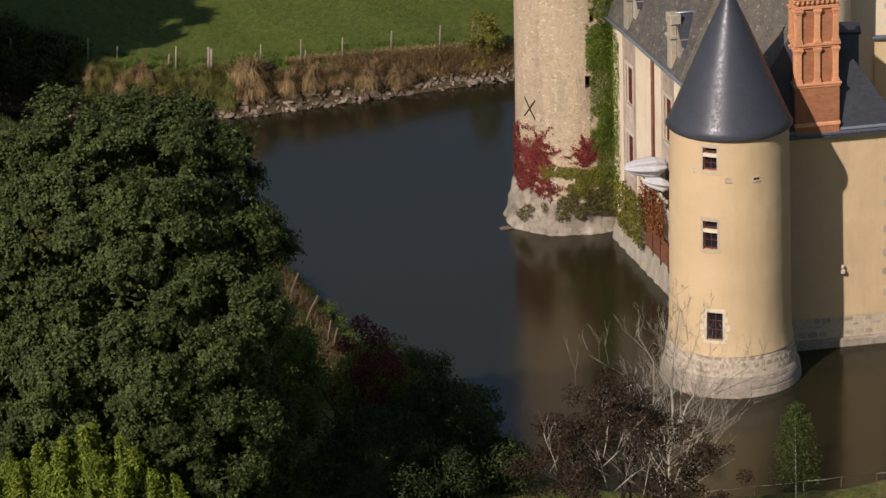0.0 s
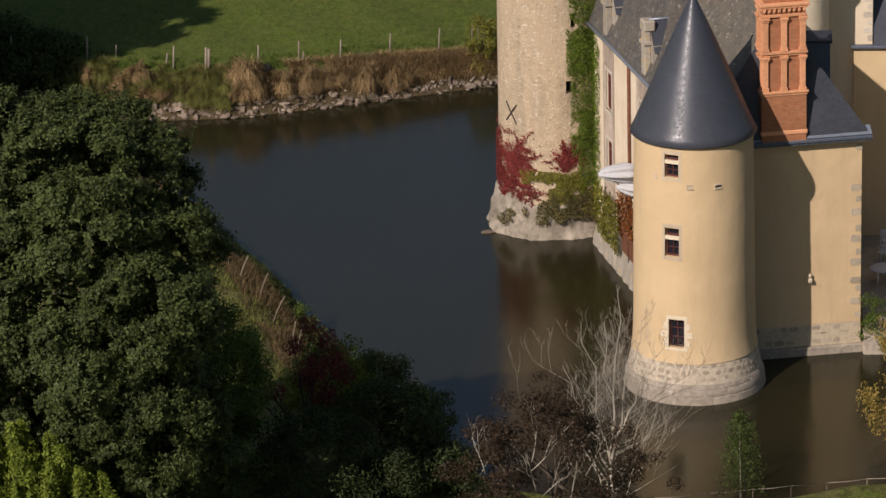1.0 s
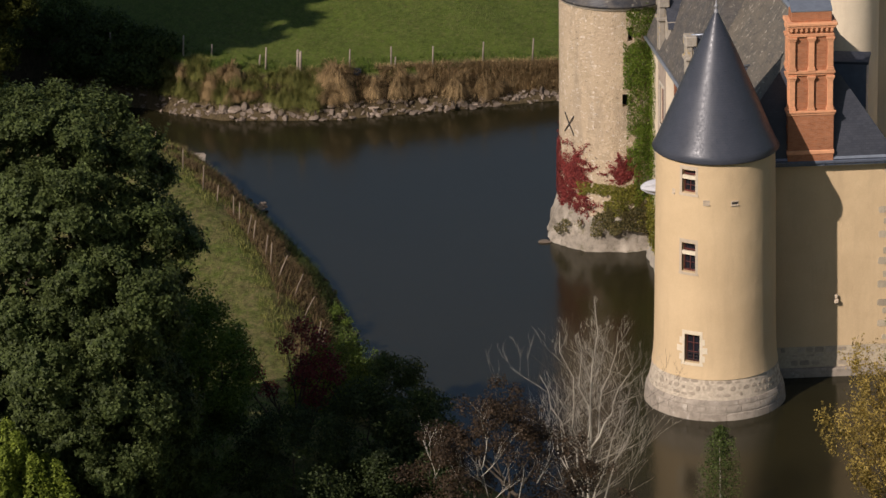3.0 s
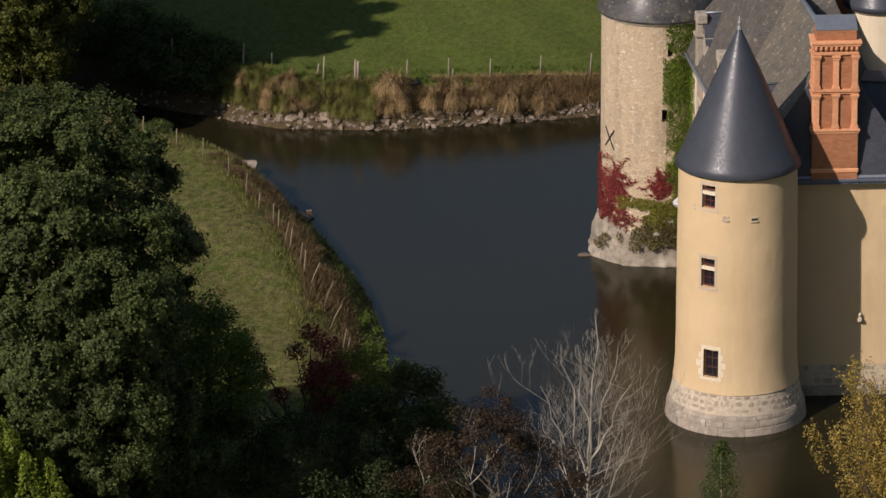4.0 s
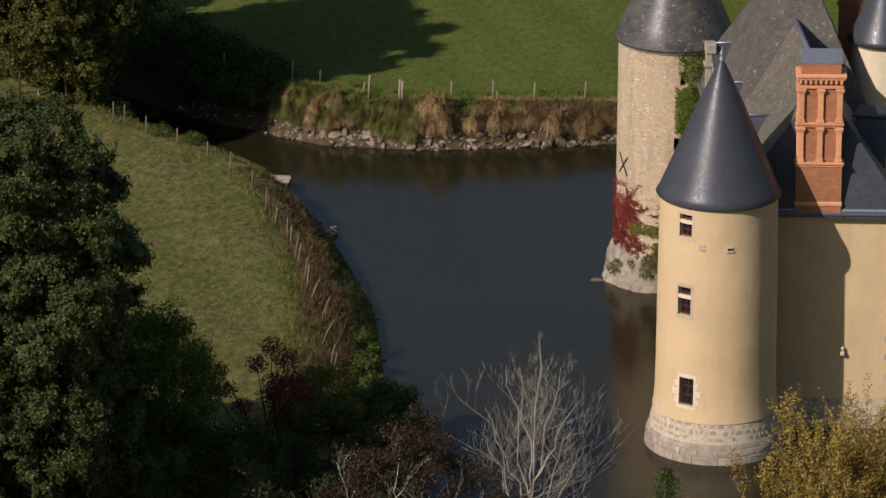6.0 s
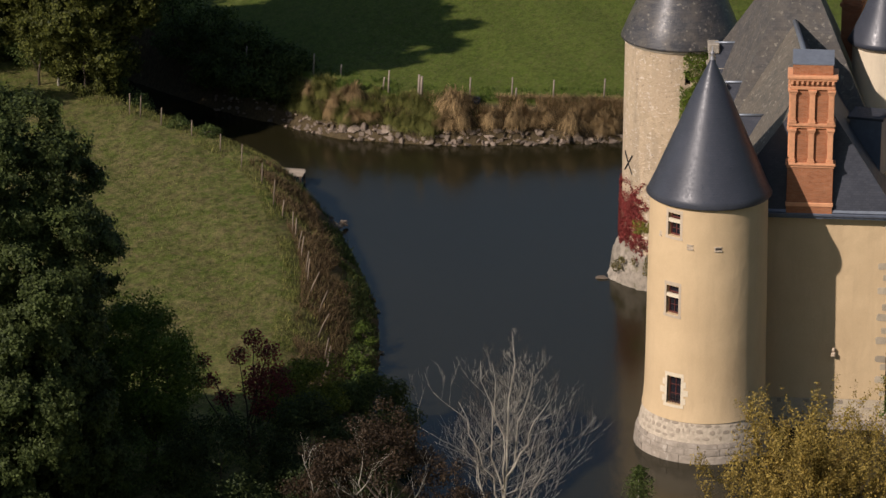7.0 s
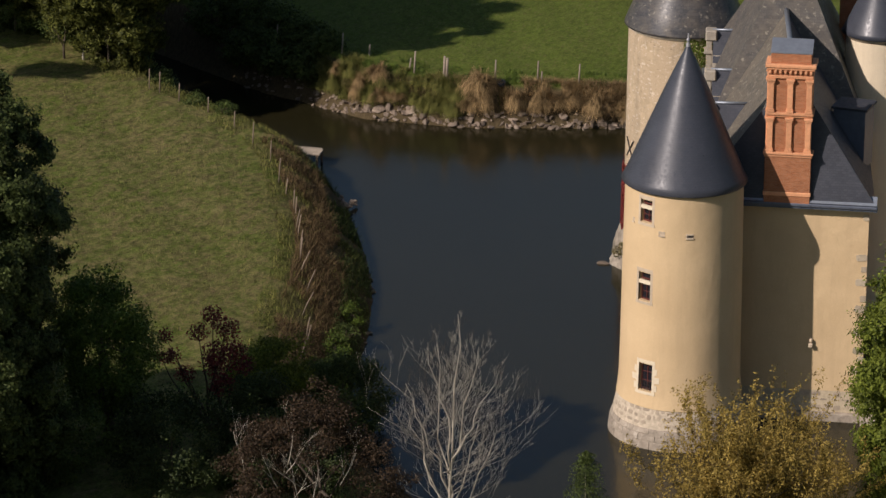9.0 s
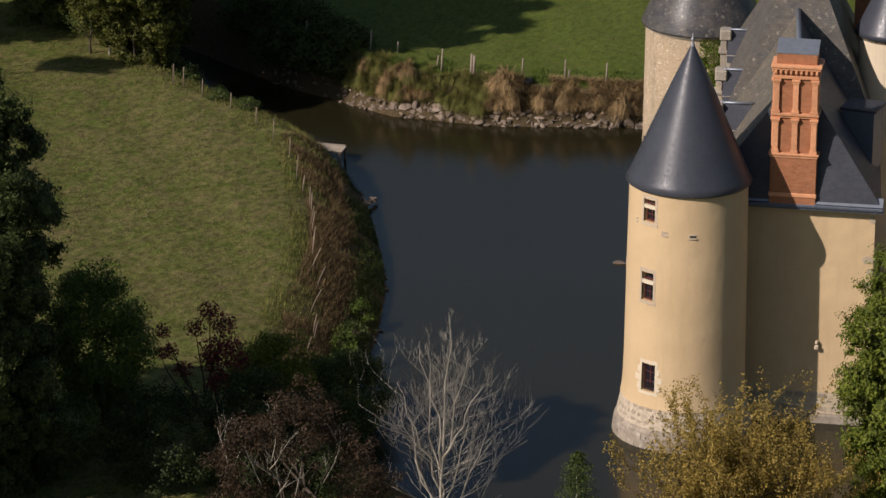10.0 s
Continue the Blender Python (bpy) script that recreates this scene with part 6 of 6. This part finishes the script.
bmesh.ops.recalc_face_normals(bm, faces=bm.faces[:])
part("canvas", bm, CANVAS, aw, "loosely folded white canvas", True)
for u in (8.9, 9.9):
    bm = bmesh.new()
    tube(bm, [along(u, 0.0, 4.6), along(u, 1.6, 6.2)], [0.02, 0.02], 6)
    part("brace", bm, IRON, aw)


# ---- stones ----
def rock_mesh(seed, flat=0.7):
    """A broken stone: a lump with flat split faces."""
    rs = np.random.RandomState(seed)
    bm = bmesh.new()
    bmesh.ops.create_icosphere(bm, subdivisions=2, radius=0.5)
    for _ in range(10):
        n = Vector(rs.normal(size=3)).normalized()
        k = rs.uniform(0.14, 0.3)
        for v in bm.verts:
            over = v.co.dot(n) - k
            if over > 0:
                v.co -= n * over
    for v in bm.verts:
        v.co += Vector(rs.normal(0, 0.012, 3))
        v.co.z *= flat
    bmesh.ops.dissolve_limit(bm, angle_limit=0.2, verts=bm.verts[:], edges=bm.edges[:])
    me = bpy.data.meshes.new("stone")
    bm.to_mesh(me)
    bm.free()
    me.materials.append(RIPRAP)
    return me


ROCKS = [rock_mesh(k, 0.55 + 0.08 * (k % 4)) for k in range(8)]


def put_rock(parent, x, y, z, s, rng, name="stone"):
    ob = new(name, ROCKS[rng.randrange(8)])
    ob.parent = parent
    ob.matrix_basis = Matrix.Translation(Vector((x, y, z)) - parent.location) @ Euler((rng.uniform(-0.4, 0.4), rng.uniform(-0.4, 0.4), rng.uniform(0, 6.28))).to_matrix().to_4x4() @ Matrix.Diagonal((s * rng.uniform(1.1, 2.6), s * rng.uniform(0.9, 1.5), s * rng.uniform(0.9, 1.6), 1))
    return ob


rng = random.Random(31)
rip = thing("riprap", "row of broken grey stones along the far waterline", "stones", (-22.4, 42.4, 0))
for k in range(298):
    s = -1.6 + 28 * (k + rng.random()) / 298
    p, nrm = shore(s)
    d = rng.uniform(-0.1, 0.62)
    q = p + nrm * d
    sz = rng.uniform(0.2, 0.42) if rng.random() < 0.74 else rng.uniform(0.36, 0.64)
    put_rock(rip, q.x, q.y, max(0.0, gz(q.x, q.y)) + sz * 0.08, sz, rng)
irip = thing("inlet_stones", "broken stones along the shaded bank of the inlet", "stones", (-38, 41.9, 0))
for k in range(48):
    p, nrm = shore(-1.4 - 7.0 * rng.random())
    q = p + nrm * rng.uniform(-0.1, 0.7)
    put_rock(irip, q.x, q.y, max(0.0, gz(q.x, q.y)) + 0.03, rng.uniform(0.15, 0.36), rng)
mrip = thing("waterside_stones", "scattered pale stones at the foot of the meadow bank", "stones", (-22, 12, 0))
for k in range(60):
    p, nrm = mshore(rng.uniform(30, 62))
    q = p + nrm * rng.uniform(-0.2, 0.5)
    put_rock(mrip, q.x, q.y, 0.05, rng.uniform(0.15, 0.35), rng)
for k in range(26):
    put_rock(mrip, -27.6 + rng.uniform(-0.8, 0.8), 23.8 + rng.uniform(-0.9, 0.9), 0.2 + rng.uniform(0, 0.3), rng.uniform(0.2, 0.4), rng)
rk = new("flat_rock", ROCKS[5].copy())
rk.data.materials[0] = RIPRAP
rk.matrix_basis = Matrix.Translation((-10.7, 20.7, 0.02)) @ Matrix.Rotation(0.3, 4, "Z") @ Matrix.Diagonal((0.95, 0.8, 0.5, 1))
tagged(rk, "flat pale rock just above the water by the tower", "rock")


# ---- fences ----
def post_part(fence, x, y, h, lean, rng, r=0.036, mat=None):
    bm = bmesh.new()
    z = gz(x, y)
    h *= 0.85
    a = rng.uniform(-0.6, 1.2)
    dx, dy = math.cos(a) * lean * h, math.sin(a) * lean * h
    pts = [Vector((x, y, z - 0.3)), Vector((x + dx * 0.47, y + dy * 0.47, z + h * 0.45)), Vector((x + dx, y + dy, z + h))]
    tube(bm, pts, [r * 1.1, r, r * 0.85], 7)
    return part("post", bm, mat or WOOD_GREY, fence)


rng = random.Random(13)
ff = thing("field_fence", "row of weathered wooden fence posts on the far bank", "fence", spot(-23, 44.8))
for x, y, h, ln in ((-40.14, 44.19, 1.29, 0.06), (-35.51, 43.4, 1.51, 0.06), (-33.85, 43.67, 0.86, 0.08), (-30.75, 42.45, 0.86, 0.2), (-30.27, 42.06, 1.62, 0.06), (-28.36, 42.08, 1.69, 0.03), (-28.23, 42.13, 1.58, 0.06), (-25.4, 42.86, 1.65, 0.03), (-23.15, 44.07, 1.58, 0.03), (-22.92, 44.08, 0.86, 0.08), (-20.78, 44.75, 1.51, 0.04), (-18.0, 46.01, 1.72, 0.06), (-15.2, 47.17, 1.94, 0.06), (-13.33, 48.36, 1.94, 0.05), (-12.97, 48.46, 1.8, 0.05)):
    post_part(ff, x, y, h, ln, rng, 0.085 if -28.9 < x < -28 else 0.055, WOOD_POST)
mf = thing("meadow_fence", "crooked wooden fence posts along the meadow's edge", "fence", spot(-27, 15))
for x, y, h, ln in ((-41.5, 28.8, 1.5, 0.03), (-40.8, 28.7, 1.5, 0.08), (-39.2, 27.9, 1.3, 0.05), (-37.1, 27.3, 1.1, 0.05), (-34.7, 25.6, 1.2, 0.05), (-32.6, 23.4, 1.6, 0.06), (-30.6, 21.3, 1.4, 0.05), (-28.9, 18.5, 1.6, 0.1), (-27.8, 16.9, 1.1, 0.15), (-26.5, 15.0, 1.4, 0.06), (-26.0, 14.1, 1.4, 0.06), (-25.2, 12.2, 1.4, 0.25), (-24.7, 11.3, 1.4, 0.2), (-23.6, 9.0, 1.5, 0.15), (-23.1, 7.9, 1.5, 0.12), (-22.4, 6.1, 1.4, 0.5), (-21.2, 4.1, 1.5, 0.45), (-20.2, 1.2, 1.5, 0.55), (-19.0, -1.0, 1.4, 0.2), (-18.7, -1.6, 1.3, 0.25), (-18.1, -3.8, 1.4, 0.4)):
    post_part(mf, x, y, h, ln, rng)

# low rope fence along the near bank
rf = thing("rope_fence", "low pale rope fence on the near bank", "fence", spot(4, -16.0))
ROPE = [(-1.2, -17.25), (1.0, -16.72), (3.2, -16.2), (4.9, -15.78), (6.5, -15.42), (8.3, -14.95), (10.4, -14.6)]
for x, y in ROPE:
    bm = bmesh.new()
    z = gz(x, y)
    tube(bm, [(x, y, z - 0.3), (x, y, 0.6), (x + 0.01, y, 1.03)], [0.03, 0.03, 0.026], 6)
    part("post", bm, WOOD_GREY, rf)
for (xa, ya), (xb, yb) in zip(ROPE, ROPE[1:]):
    bm = bmesh.new()
    tube(bm, [(xa, ya, 1.0), ((xa + xb) / 2, (ya + yb) / 2, 0.96), (xb, yb, 1.0)], [0.016] * 3, 5)
    part("rope", bm, WOOD_PALE, rf, "pale slack rope")

# small landing stage
jt = thing("landing_stage", "small weathered plank landing stage at the bank", "jetty", (-32.5, 30.5, 0.3))
R = Matrix.Translation((-32.5, 30.5, 0.26)) @ Matrix.Rotation(radians(8), 4, "Z")
for k in range(5):
    bm = bmesh.new()
    box(bm, -1.4 + rng.uniform(-0.2, 0.1), 1.0 + rng.uniform(-0.1, 0.1), -0.62 + k * 0.26, -0.62 + k * 0.26 + 0.24, 0.5, 0.57, R, 0.01)
    part("plank", bm, WOOD_PALE, jt)
for x in (-0.9, 0.9):
    bm = bmesh.new()
    box(bm, x - 0.07, x + 0.07, -0.6, 0.68, 0.36, 0.497, R)
    part("beam", bm, WOOD_DARK, jt)
    for y in (-0.5, 0.55):
        bm = bmesh.new()
        tube(bm, [R @ Vector((x, y, -1.6)), R @ Vector((x, y, 0.355))], [0.07, 0.07], 7)
        part("pile", bm, WOOD_DARK, jt)

# blue plastic trough by a fence post
bm = bmesh.new()
lathe(bm, [(0.05, 0.0), (0.26, 0.02), (0.34, 0.34), (0.37, 0.34), (0.37, 0.3), (0.3, 0.0)], 14)
tr = part("plastic_tub", bm, BLUE_PAINT)
tr.matrix_basis = Matrix.Translation(spot(-24.94, 42.74, 0.05)) @ Matrix.Rotation(0.3, 4, "X") @ Matrix.Diagonal((0.7, 0.7, 0.8, 1))
tagged(tr, "tipped blue-grey plastic tub by a fence post", "tub")


# ---- courtyard furniture ----
def garden_chair():
    c = thing("garden_chair", "white plastic garden chair in the shaded courtyard", "chair", (0, 0, 0), "courtyard chairs")
    bm = bmesh.new()
    box(bm, -0.24, 0.24, -0.24, 0.24, 0.4, 0.44, None, 0.015)
    part("seat", bm, WHITE_PAINT, c)
    bm = bmesh.new()
    for k in range(5):
        x = -0.2 + k * 0.1
        box(bm, x - 0.03, x + 0.03, 0.22, 0.26, 0.46, 0.88 - 0.02 * abs(k - 2), None, 0.008)
    box(bm, -0.25, 0.25, 0.22, 0.26, 0.86, 0.93, None, 0.015)
    part("backrest", bm, WHITE_PAINT, c)
    for x in (-0.22, 0.22):
        for y in (-0.22, 0.22):
            bm = bmesh.new()
            tube(bm, [(x * 1.12, y * 1.12, 0), (x, y, 0.4)], [0.022, 0.028], 6)
            part("leg", bm, WHITE_PAINT, c)
        bm = bmesh.new()
        box(bm, x - 0.03, x + 0.03, -0.24, 0.24, 0.62, 0.66, None, 0.01)
        part("armrest", bm, WHITE_PAINT, c)
    return c


ch = garden_chair()
ch.matrix_basis = pose(9.9, 13.6, 1.05, 0, 0, 200)
for x, y, r in ((10.7, 14.0, 150), (10.1, 15.4, 20), (11.1, 15.2, -40)):
    copy_thing(ch, pose(x, y, 1.05, 0, 0, r))
tb = thing("garden_table", "white garden table in the courtyard", "table", (9.9, 10.4, 1.05))
bm = bmesh.new()
lathe(bm, [(0.0, 1.76), (0.78, 1.76), (0.8, 1.78), (0.78, 1.8), (0.0, 1.8)], 28, 9.9, 10.4)
part("tabletop", bm, WHITE_PAINT, tb)
for a in range(4):
    bm = bmesh.new()
    x, y = 9.9 + 0.5 * math.cos(a * 1.571 + 0.7), 10.4 + 0.5 * math.sin(a * 1.571 + 0.7)
    tube(bm, [(x, y, 1.05), (x, y, 1.76)], [0.03, 0.03], 6)
    part("leg", bm, WHITE_PAINT, tb)
